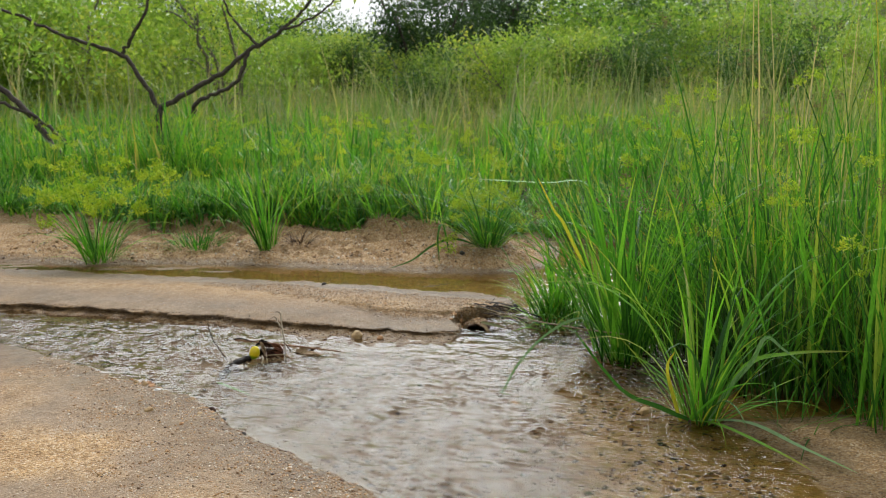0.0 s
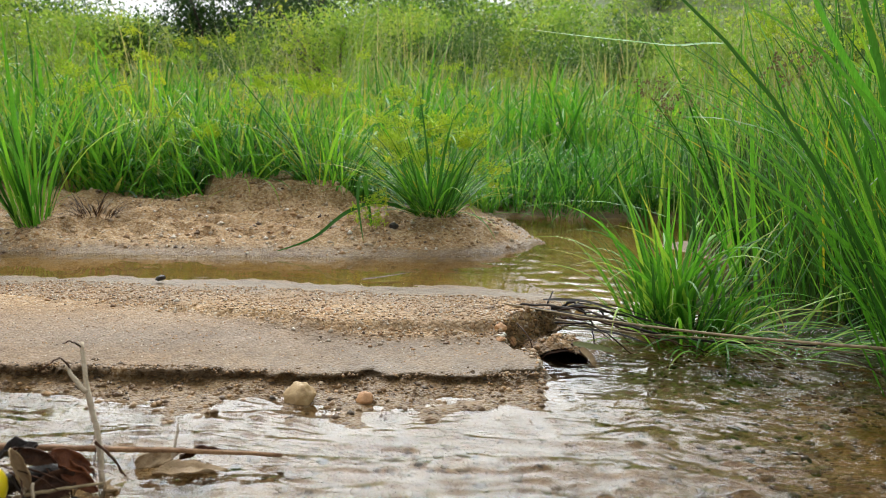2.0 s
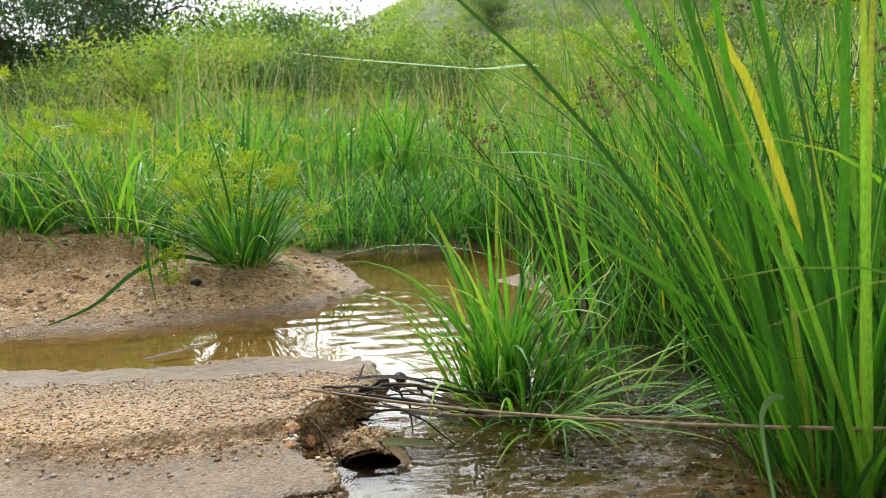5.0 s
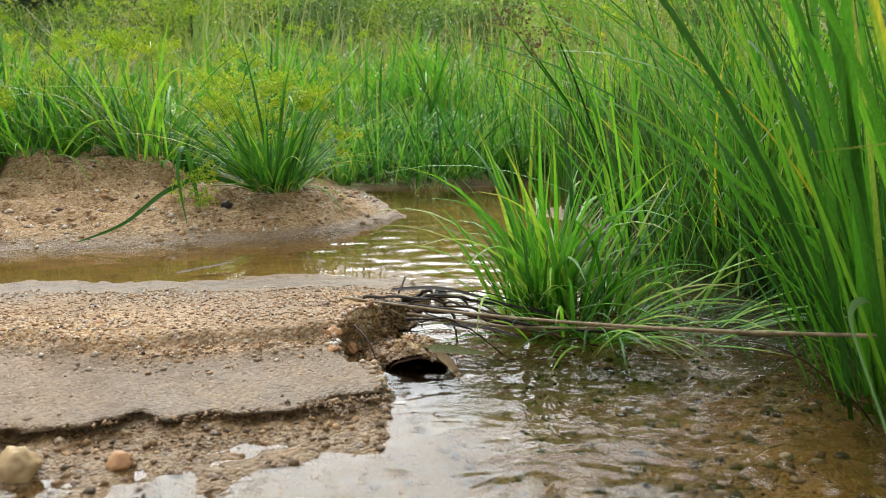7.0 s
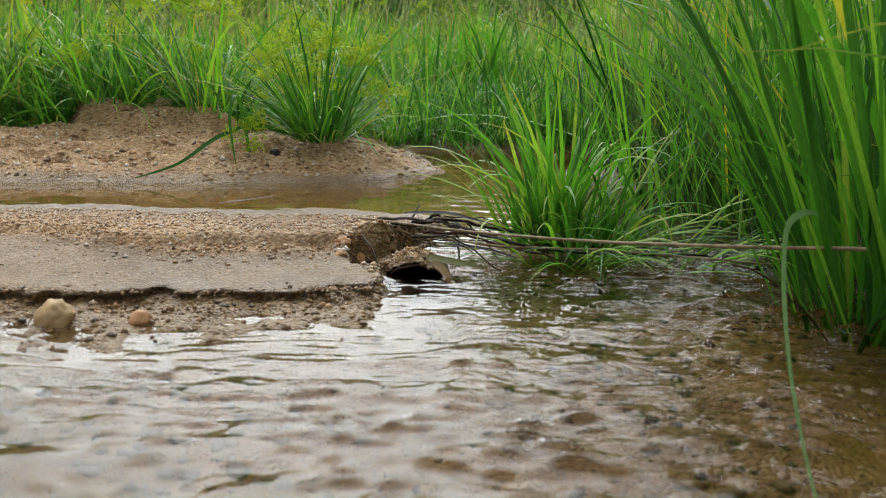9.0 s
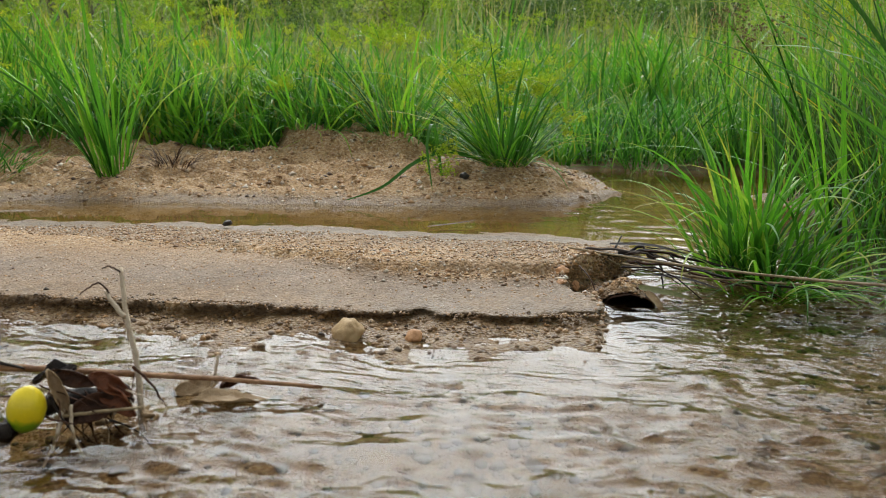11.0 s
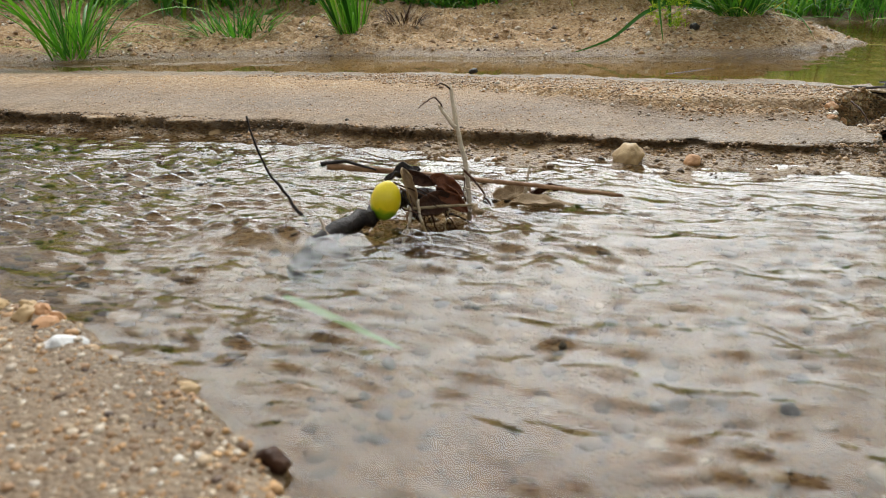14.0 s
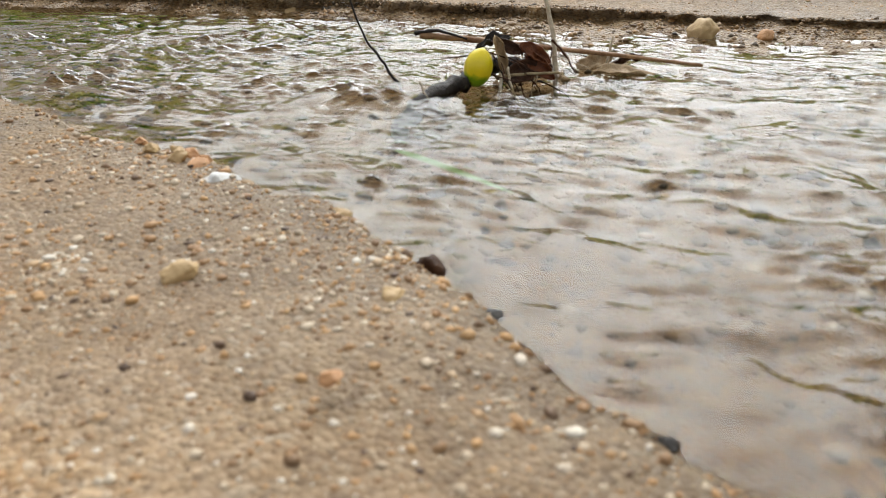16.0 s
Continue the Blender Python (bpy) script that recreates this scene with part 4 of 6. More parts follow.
def ribbon(name, points, width, mat, parent=None, label="", steps=6, up=(0, 0, 1), category="", droop=0.2):
    """A long leaf along points, folded along its midrib."""
    line = bent(points, steps)
    n = len(line)
    verts, along = [], []
    for i, p in enumerate(line):
        t = (line[min(i + 1, n - 1)] - line[max(i - 1, 0)]).normalized()
        side = t.cross(Vector(up)).normalized()
        nor = side.cross(t)
        s = i / (n - 1)
        w = width * 0.5 * min(1, 0.5 + 3 * s) * (1 - s ** 3) + 0.0003
        verts += [p - side * w + nor * w * droop, p, p + side * w + nor * w * droop]
        along += [s] * 3
    me = mesh_from(name, [tuple(v) for v in verts], grid_faces(n, 3), mat, True, along)
    ob = piece(name, me, parent, None, label)
    return tagged(ob, category=category)


def on(parent, points):
    inv = parent.matrix_basis.inverted()
    return [tuple(inv @ Vector(p)) for p in points]


# ---- tufts on the sandy bank ----
tb = thing("sedge_tuft", 0.135, 2.375, height(0.135, 2.375), "bushy green sedge tuft with yellow feathery flower heads on sand", "grass tuft", "tufts on the bank")
clump(tb, [SEDGE_DEEP[0], SEDGE_DEEP[1], SEDGE_DEEP[3]], 88, 0.035, 0.10, 0.24, 56, 1, width=1.25)
clump(tb, [SEDGE[0], SEDGE[1], SEDGE[3], SEDGE[5]], 24, 0.035, 0.14, 0.33, 46, 2, width=1.2)
clump(tb, SEDGE, 30, 0.040, 0.12, 0.27, 80, 6, width=1.0)
clump(tb, FINE, 12, 0.040, 0.06, 0.15, 70, 28, width=0.8)
clump(tb, WITHER_BLADES, 26, 0.035, 0.04, 0.09, 80, 18)
clump(tb, YELLOWED, 14, 0.045, 0.10, 0.24, 62, 3, lean=(-14, 0), width=0.7)
flowers(tb, BLOOMS, 24, 0.08, 0.18, 62, 4, 0.55)
flowers(tb, BLOOMS, 12, 0.11, 0.20, 34, 44, 0.6, lean=(-4, 0))

tb_back = thing("sedge_tuft", -0.03, 2.62, height(-0.03, 2.62), "yellowing sedge tuft with orange-tipped blades on the bank", "grass tuft", "tufts on the bank")
clump(tb_back, SEDGE, 50, 0.05, 0.14, 0.32, 52, 14, width=1.2)
clump(tb_back, YELLOWED, 12, 0.05, 0.12, 0.28, 44, 15, width=0.6)
flowers(tb_back, BLOOMS, 9, 0.14, 0.26, 50, 16, 0.6)
rt = random.Random(5)
for k in range(17):
    ex = -1.62 + 0.118 * k + rt.uniform(-0.04, 0.04)
    ey = float(bank_shore(ex)) + 0.47 + rt.uniform(-0.05, 0.06)
    et = thing("grass_tuft", ex, ey, height(ex, ey), "drooping green grass tuft at the edge of the bank", "grass tuft", "grass along the bank's edge")
    clump(et, SEDGE_DEEP, 18, 0.05, 0.08, 0.20, 72, 700 + k, width=1.4)
    clump(et, SEDGE, 22, 0.05, 0.08, 0.24, 62, 730 + k, width=1.4)
    clump(et, FINE, 16, 0.06, 0.06, 0.16, 80, 745 + k, width=1.1)
    if k % 2:
        flowers(et, BLOOMS, 4, 0.12, 0.26, 40, 760 + k, 0.65)
    else:
        clump(et, FINE, 20, 0.06, 0.06, 0.16, 70, 790 + k)
for k in range(9):
    ex = 0.40 + 0.075 * k
    ey = float(far_shore(ex)) + rt.uniform(0.0, 0.06)
    et = thing("grass_tuft", ex, ey, height(ex, ey), "drooping green grass tuft at the far shore of the pool", "grass tuft", "grass along the pool")
    clump(et, SEDGE_DEEP, 26, 0.06, 0.14, 0.32, 40, 800 + k, width=1.0)
    clump(et, FINE, 24, 0.06, 0.06, 0.18, 70, 830 + k)

ta = thing("sedge_tuft", -0.532, 2.425, height(-0.532, 2.425), "upright bright green grass tuft on the sandy bank", "grass tuft", "tufts on the bank")
clump(ta, WITHER_BLADES, 20, 0.03, 0.04, 0.08, 75, 19)
clump(ta, SEDGE, 34, 0.026, 0.18, 0.36, 20, 5, lean=(-6, 0), width=1.35)
clump(ta, SEDGE_DEEP, 22, 0.026, 0.12, 0.28, 22, 55, lean=(-5, 0), width=1.2)
clump(ta, FINE, 14, 0.026, 0.06, 0.15, 40, 6)
clump(ta, YELLOWED, 4, 0.030, 0.10, 0.18, 50, 7)

tc = thing("sedge_tuft", -1.02, 2.36, height(-1.02, 2.36), "yellow-green flowering sedge tuft at the water's edge", "grass tuft", "tufts on the bank")
clump(tc, FINE, 60, 0.045, 0.16, 0.32, 40, 8, width=0.8)
clump(tc, SEDGE, 25, 0.04, 0.10, 0.22, 60, 9)
flowers(tc, BLOOMS, 26, 0.14, 0.30, 46, 10)

flat_tuft = thing("flattened_tuft", -0.76, 2.50, height(-0.76, 2.50), "small grey-green grass tuft pressed flat on sand", "grass tuft", "tufts on the bank")
clump(flat_tuft, SEDGE_DEEP, 190, 0.065, 0.04, 0.11, 66, 11, width=2.2)

brown_tuft = thing("withered_tuft", -0.445, 2.49, height(-0.445, 2.49), "small withered brown grass stump on sand", "grass tuft", "tufts on the bank")
WITHER = family("blade", TAN_LEAF, [(1.0, 0.03, 5, 60, 20), (1.0, 0.03, 10, 110, -20)])
clump(brown_tuft, WITHER, 50, 0.032, 0.03, 0.07, 55, 12, width=1.2)
clump(brown_tuft, WITHER_BLADES, 70, 0.034, 0.03, 0.07, 50, 13, width=1.2)

ribbon("long_blade", on(tb, [(0.10, 2.37, 0.055), (0.03, 2.36, 0.075), (-0.03, 2.33, 0.06), (-0.09, 2.28, 0.025), (-0.155, 2.255, 0.006)]), 0.007, DEEP, tb, "dark green blade bent down to the sand", up=(0, -0.8, 0.6))
ribbon("long_blade", on(tb, [(0.06, 2.36, 0.15), (-0.06, 2.36, 0.20), (-0.16, 2.35, 0.205), (-0.22, 2.34, 0.20)]), 0.006, GREY_LEAF, tb, "stiff blade held level")
ribbon("long_blade", on(tb, [(0.02, 2.36, 0.02), (0.00, 2.33, 0.12), (-0.015, 2.30, 0.09), (-0.01, 2.27, 0.02)]), 0.006, YOUNG, tb)

for k, (fx, fy, fz) in enumerate([(0.045, 2.345, 0.080), (0.020, 2.338, 0.072), (0.012, 2.335, 0.045), (-0.02, 2.325, 0.055)]):
    piece("flower_head", BLOOMS[k % 3], tb, tb.matrix_basis.inverted() @ pose(fx, fy, fz, 0, -50, 70 * k) @ Matrix.Diagonal((0.5, 0.5, 0.5, 1)))

# ---- small tuft at the mouth of the gap ----
ts = thing("sedge_tuft", 0.243, 1.735, -0.006, "low bright green grass tuft standing in shallow water", "grass tuft", "grass in the stream")
for k, (fx, fy, cnt, lo, hi, ln_x) in enumerate([(-0.030, 0.012, 30, 0.06, 0.15, -10), (-0.004, 0.004, 38, 0.08, 0.20, -3), (0.022, -0.004, 38, 0.07, 0.20, 5), (0.048, -0.012, 30, 0.06, 0.17, 12), (0.012, 0.034, 28, 0.08, 0.21, 0)]):
    clump(ts, FINE, cnt, 0.020, lo, hi, 40, 210 + k, lean=(ln_x, 0), width=1.3, foot=(fx, fy))
    clump(ts, SEDGE_DEEP, cnt // 6, 0.022, lo * 0.7, hi * 0.7, 52, 220 + k, lean=(ln_x, 0), width=1.2, foot=(fx, fy))
    clump(ts, SEDGE, cnt // 5, 0.018, lo * 1.2, hi * 1.15, 26, 230 + k, lean=(ln_x, 0), width=1.5, foot=(fx, fy))
    clump(ts, WITHER_BLADES, 5, 0.024, 0.03, 0.07, 60, 240 + k, width=0.8, foot=(fx, fy))
clump(ts, YELLOWED, 5, 0.05, 0.08, 0.15, 45, 23)
ribbon("long_blade", on(ts, [(0.262, 1.80, -0.004), (0.255, 1.83, 0.06), (0.245, 1.855, 0.115), (0.234, 1.874, 0.155)]), 0.007, YOUNG, ts, "", up=(0, 1, 0.2))
ribbon("long_blade", on(ts, [(0.215, 1.75, -0.004), (0.205, 1.74, 0.05), (0.188, 1.728, 0.09), (0.174, 1.717, 0.113)]), 0.0035, YOUNG, ts, "blade with a yellow tip", up=(0, 1, 0.2))
DROOP = family("blade", LUSH, [(1.0, 0.026, 48, 104, 20), (1.0, 0.022, 56, 108, -20), (1.0, 0.028, 40, 106, 30), (1.0, 0.022, 52, 116, 10)])
ts_low = thing("trailing_grass", 0.225, 1.675, -0.004, "green grass blades drooping over a straw into the water", "grass tuft", "grass in the stream")
clump(ts_low, DROOP, 46, 0.045, 0.08, 0.15, 10, 24, toward=(-70, 40), width=0.9)
clump(ts_low, SEDGE_DEEP, 40, 0.045, 0.05, 0.11, 70, 29, width=1.2)
ts_mid = thing("trailing_grass", 0.315, 1.665, -0.004, "green grass blades drooping low over the water", "grass tuft", "grass in the stream")
clump(ts_mid, DROOP, 26, 0.055, 0.08, 0.17, 10, 25, toward=(-75, 50), width=0.8)
clump(ts_mid, SEDGE_DEEP, 24, 0.06, 0.06, 0.12, 75, 26)

# ---- tall reeds beside the stream ----
reed_places = [(0.45, 1.52, 52, 0.26, 0.50), (0.54, 1.80, 54, 0.26, 0.50), (0.58, 1.48, 60, 0.30, 0.55), (0.61, 1.92, 55, 0.30, 0.52), (0.56, 1.30, 50, 0.28, 0.52), (0.72, 1.66, 55, 0.32, 0.58), (0.72, 1.30, 55, 0.32, 0.58), (0.80, 2.10, 45, 0.32, 0.56), (0.92, 1.50, 45, 0.35, 0.60), (0.86, 1.18, 40, 0.32, 0.58), (1.0, 1.85, 40, 0.35, 0.60), (0.68, 1.12, 36, 0.22, 0.45)]
for i, (rx, ry, cnt, lo, hi) in enumerate(reed_places):
    rd = thing("reed_clump", rx, ry, -0.01, "tall lush green reed grass clump standing in water", "reeds", "reeds beside the stream")
    clump(rd, REED, int(cnt * 0.60), 0.085, lo, hi * 0.95, 20, 100 + i, lean=(-3, 1), width=1.45)
    clump(rd, REED, int(cnt * 0.45), 0.095, lo * 0.8, hi * 0.9, 48, 120 + i, lean=(-5, 2), width=1.3)
    clump(rd, REED_YOUNG, int(cnt * 0.4), 0.085, lo * 0.6, hi * 0.9, 28, 200 + i, lean=(-4, 1), width=1.6)
    clump(rd, SEDGE_DEEP, 34, 0.10, 0.08, 0.24, 34, 900 + i, width=1.0)
    clump(rd, [SEDGE[0], SEDGE[3], SEDGE[5]], 12, 0.09, lo * 0.5, hi * 0.6, 32, 300 + i, lean=(-4, 0))
    clump(rd, YELLOWED, 1, 0.08, lo * 0.6, hi * 0.8, 25, 400 + i, lean=(-10, 0), width=0.6)
    flowers(rd, SEEDS, 7, lo * 0.8, hi * 1.2, 16, 500 + i, 0.6, lean=(-3, 0), radius=0.09, bracts=False)
    flowers(rd, BLOOMS, 10, lo * 0.7, hi * 0.95, 30, 600 + i, 0.42, lean=(-5, 0), radius=0.09, bracts=False)

near_reed = thing("reed_clump", 0.335, 1.455, -0.01, "tall reed grass with a long yellow blade standing in water", "reeds", "reeds beside the stream")
clump(near_reed, REED, 62, 0.05, 0.28, 0.52, 22, 131, lean=(-4, 0), width=1.7)
clump(near_reed, SEDGE_DEEP, 60, 0.06, 0.08, 0.20, 30, 135, width=0.8)
clump(near_reed, REED_YOUNG, 36, 0.045, 0.22, 0.48, 26, 132, lean=(-5, 0), width=1.8)
clump(near_reed, WITHER_BLADES, 12, 0.06, 0.05, 0.12, 50, 138, width=0.6)
clump(near_reed, SEDGE, 10, 0.05, 0.14, 0.22, 20, 139, lean=(-8, 0))
flowers(near_reed, SEEDS, 5, 0.26, 0.36, 18, 134, 1.0, lean=(-6, 0), radius=0.04, bracts=False)
ribbon("long_blade", on(near_reed, [(0.305, 1.44, 0.0), (0.278, 1.42, 0.09), (0.252, 1.42, 0.178), (0.243, 1.42, 0.195)]), 0.0045, LUSH, near_reed, "", up=(0, 1, 0.2))
ribbon("yellow_blade", on(near_reed, [(0.256, 1.42, 0.165), (0.234, 1.42, 0.206), (0.212, 1.42, 0.25), (0.195, 1.42, 0.273), (0.165, 1.415, 0.33)]), 0.0055, YELLOW, near_reed, "long blade turned yellow", up=(0, 1, 0.2))
ribbon("long_blade", on(near_reed, [(0.42, 1.50, 0.0), (0.365, 1.50, 0.120), (0.321, 1.50, 0.172), (0.261, 1.50, 0.224), (0.207, 1.50, 0.287), (0.17, 1.50, 0.35)]), 0.0075, YOUNG, near_reed, "", up=(0, 1, 0.2))
ribbon("long_blade", on(near_reed, [(0.38, 1.49, 0.0), (0.345, 1.50, 0.045), (0.28, 1.51, 0.10), (0.205, 1.52, 0.150), (0.156, 1.525, 0.177)]), 0.0065, YOUNG, near_reed, "blade with a yellowed tip", up=(0, -0.8, 0.7))
ribbon("long_blade", on(near_reed, [(0.33, 1.40, 0.0), (0.32, 1.39, 0.12), (0.305, 1.385, 0.24), (0.29, 1.38, 0.36)]), 0.0065, LUSH, near_reed, "", up=(0, 1, 0.2))
ribbon("long_blade", on(near_reed, [(0.355, 1.42, 0.0), (0.33, 1.41, 0.15), (0.30, 1.40, 0.25), (0.25, 1.39, 0.35)]), 0.006, YOUNG, near_reed, "", up=(0, 1, 0.2))
ribbon("grey_blade", on(near_reed, [(0.30, 1.45, 0.03), (0.265, 1.44, 0.068), (0.225, 1.42, 0.070), (0.17, 1.36, 0.055), (0.125, 1.30, 0.028), (0.098, 1.252, 0.001), (0.092, 1.236, 0.001), (0.108, 1.226, 0.001)]), 0.0036, GREY_LEAF, near_reed, "pale green blade bent down into the water", up=(0.6, -0.5, 0.6))
seed_reed = thing("reed_clump", 0.36, 1.76, -0.01, "reed grass with a brown seed head over the water", "reeds", "reeds beside the stream")
clump(seed_reed, REED, 14, 0.03, 0.22, 0.46, 26, 141, lean=(-5, 0), width=1.2)
clump(seed_reed, REED_YOUNG, 9, 0.04, 0.2, 0.4, 20, 142, lean=(-6, 0))
ribbon("long_blade", on(seed_reed, [(0.36, 1.76, 0.0), (0.345, 1.765, 0.15), (0.315, 1.755, 0.285), (0.22, 1.75, 0.292), (0.12, 1.75, 0.297), (0.052, 1.75, 0.302)]), 0.008, YOUNG, seed_reed, "long blade held level over the water", up=(0, -0.3, 1))
ribbon("long_blade", on(seed_reed, [(0.42, 1.70, 0.0), (0.40, 1.69, 0.10), (0.33, 1.68, 0.19), (0.26, 1.68, 0.215), (0.20, 1.68, 0.218)]), 0.006, GREY_LEAF, seed_reed, "pale blade arching over the water", up=(0, -0.4, 1))
for k, (px, py, pz) in enumerate([(0.232, 1.75, 0.215), (0.205, 1.74, 0.235), (0.255, 1.755, 0.232)]):
    stalk("stem", on(seed_reed, [(0.36, 1.76, 0.0), (0.31, 1.757, 0.12), (px, py, pz)]), 0.0012, 0.0007, DEEP, seed_reed)
    piece("seed_head", SEEDS[k], seed_reed, seed_reed.matrix_basis.inverted() @ pose(px, py, pz, 0, -20, 40 * k) @ Matrix.Diagonal((0.85, 0.85, 0.85, 1)))

tr = thing("grass_clump", 0.374, 1.125, 0.002, "upright green grass clump with yellowed tips on sand", "grass tuft", "grass in the stream")
clump(tr, SEDGE, 44, 0.028, 0.16, 0.34, 26, 151, width=1.1)
clump(tr, FINE, 14, 0.03, 0.10, 0.24, 50, 152)
clump(tr, YELLOWED, 4, 0.03, 0.12, 0.2, 40, 153)
clump(tr, WITHER_BLADES, 22, 0.03, 0.03, 0.08, 70, 155)
clump(tr, SEDGE, 10, 0.03, 0.10, 0.22, 60, 156, width=1.3)
ribbon("long_blade", on(tr, [(0.36, 1.12, 0.0), (0.31, 1.11, 0.024), (0.253, 1.10, 0.054), (0.183, 1.08, 0.141)]), 0.007, YOUNG, tr, "blade with a yellow tip", up=(0, -0.8, 0.6))
ribbon("yellow_blade", on(tr, [(0.345, 1.12, 0.0), (0.328, 1.11, 0.045), (0.316, 1.10, 0.087), (0.326, 1.10, 0.110)]), 0.005, YELLOW, tr, "short blade turned orange", up=(0, -0.9, 0.3))
ribbon("long_blade", on(tr, [(0.385, 1.12, 0.0), (0.41, 1.11, 0.055), (0.4346, 1.10, 0.095), (0.452, 1.10, 0.130), (0.478, 1.10, 0.113), (0.508, 1.10, 0.091)]), 0.006, GREY_LEAF, tr, "pale blade broken over", up=(0, -0.9, 0.4))
ribbon("long_blade", on(tr, [(0.39, 1.12, 0.0), (0.43, 1.11, 0.085), (0.489, 1.10, 0.107), (0.577, 1.10, 0.110)]), 0.007, YOUNG, tr, "", up=(0, -0.6, 0.8))
ribbon("long_blade", on(tr, [(0.37, 1.12, 0.0), (0.42, 1.06, 0.02), (0.46, 0.99, 0.016), (0.50, 0.92, 0.012)]), 0.010, GREY_LEAF, tr, "pale blade lying on the sand")
ribbon("long_blade", on(tr, [(0.36, 1.12, 0.0), (0.38, 1.05, 0.02), (0.43, 0.98, 0.012), (0.45, 0.93, 0.010)]), 0.008, DEEP, tr, "dark blade lying on the sand")
low_grass = thing("trailing_grass", 0.50, 1.10, 0.004, "low trailing grass at the foot of the reeds", "grass tuft", "grass in the stream")
clump(low_grass, SEDGE_DEEP, 34, 0.06, 0.05, 0.13, 76, 154)

# reeds farther in and behind, too many to count
def patch(name, label, count, area, low, high, width, mat, lean=0.25, bend=0.9, drift=0.0, keep=None, category="grass", seed=1, clumpy=0.0, n=4):
    r = np.random.default_rng(seed)
    x, y = r.uniform(area[0], area[1], count), r.uniform(area[2], area[3], count)
    if clumpy:
        x, y = x + clumpy * vnoise(x, y, clumpy * 3, seed), y + clumpy * vnoise(x, y, clumpy * 3, seed + 5)
    ok = np.ones(count, bool) if keep is None else keep(x, y)
    x, y = x[ok], y[ok]
    k = len(x)
    tall = np.clip(0.75 + 0.55 * vnoise(x, y, 0.5, seed + 9) + 0.3 * vnoise(x, y, 0.17, seed + 10), 0.35, 1.35)
    h = r.uniform(low, high, k) * tall
    me = grass_mesh(name, np.stack([x, y, land(x, y) - 0.01], 1), h, width * r.uniform(0.6, 1.3, k), np.abs(r.normal(0, lean, k)), r.uniform(0, 6.283, k) + drift, r.uniform(0.1, bend, k), mat, n)
    return tagged(piece(name, me), label, category, kind="stuff")


reed_area = lambda x, y: (x > 0.50 + 0.18 * np.abs(y - 1.5)) & (x > 0.62 - 0.9 * (y - 1.0))
# its dark tone stands in for the shade between the reeds
patch("reed_foot", "dense grass at the foot of the reeds, shade put into its colour", 9000, (0.32, 1.3, 1.2, 2.3), 0.10, 0.30, 0.004, FOOT, 0.25, 0.8, keep=lambda x, y: (x > 0.40 + 0.25 * np.abs(y - 1.55)) & (x > 0.60 - 0.9 * (y - 1.0)), category="reeds", seed=13, n=5)
patch("reed_stalks", "thin tall stalks standing above the reeds", 420, (0.45, 1.7, 1.2, 2.9), 0.45, 0.85, 0.0032, STALK_GREY, 0.10, 0.35, keep=reed_area, category="reeds", seed=23, n=6)
patch("reed_bed", "dense tall green reed grass", 2600, (0.45, 1.7, 1.0, 2.9), 0.22, 0.58, 0.006, FIELD, 0.10, 0.35, keep=reed_area, category="reeds", seed=3, n=6)
edge = lambda x, y: np.where(x < 0.38, y > bank_shore(x) + 0.46 + 0.10 * vnoise(x, y, 0.25, 61), y > far_shore(x) + 0.03)
patch("edge_grass", "short drooping dark green grass along the top of the bank", 9000, (-2.4, 1.6, 2.55, 3.2), 0.06, 0.19, 0.0085, FIELD_DEEP, 0.7, 2.0, keep=edge, seed=14, clumpy=0.05, n=5)
patch("bank_grass", "lush green grass at the top of the sandy bank", 24000, (-2.8, 1.8, 2.7, 3.7), 0.05, 0.23, 0.0068, FIELD, 0.45, 2.0, keep=edge, seed=4, clumpy=0.06, n=5)
patch("meadow", "green meadow grass behind the bank", 30000, (-4.5, 4.0, 3.4, 6.5), 0.12, 0.42, 0.0105, FIELD, 0.4, 1.6, seed=5, clumpy=0.12)
patch("tall_meadow", "pale tall grass farther back", 22000, (-9, 9, 6.0, 13), 0.2, 0.6, 0.012, PALE, 0.35, 1.1, seed=6, clumpy=0.2)
def bloom_cloud(count, area, low, high, seed):
    """Feathery heads of sedge scattered over the meadow."""
    r = np.random.default_rng(seed)
    x, y = r.uniform(area[0], area[1], count), r.uniform(area[2], area[3], count)
    ok = (vnoise(x, y, 0.5, seed) > -0.2) & np.where(x < 0.38, y > bank_shore(x) + 0.5, y > far_shore(x) + 0.1)
    x, y = x[ok], y[ok]
    z = land(x, y) + r.uniform(low, high, len(x))
    vs, fs, al, k = [], [], [], 0
    for i in range(len(x)):
        me = BLOOMS[i % 3]
        v = np.empty(len(me.vertices) * 3, dtype=np.float32)
        me.vertices.foreach_get("co", v)
        v = v.reshape(-1, 3) * r.uniform(0.3, 0.55)
        a = r.uniform(0, 6.283)
        v = np.stack([v[:, 0] * math.cos(a) - v[:, 1] * math.sin(a) + x[i], v[:, 0] * math.sin(a) + v[:, 1] * math.cos(a) + y[i], v[:, 2] + z[i]], 1)
        vs.append(v)
        fs.append(np.arange(len(v)).reshape(-1, 4) + k)
        al.append(np.tile([0.3, 0.5, 0.9, 0.5], len(v) // 4))
        k += len(v)
    me = mesh_from("sedge_flowers", np.concatenate(vs), np.concatenate(fs), BLOOM, False, np.concatenate(al))
    return tagged(piece("sedge_flowers", me), "yellow-green sedge flower heads over the meadow", "flowers", kind="stuff")


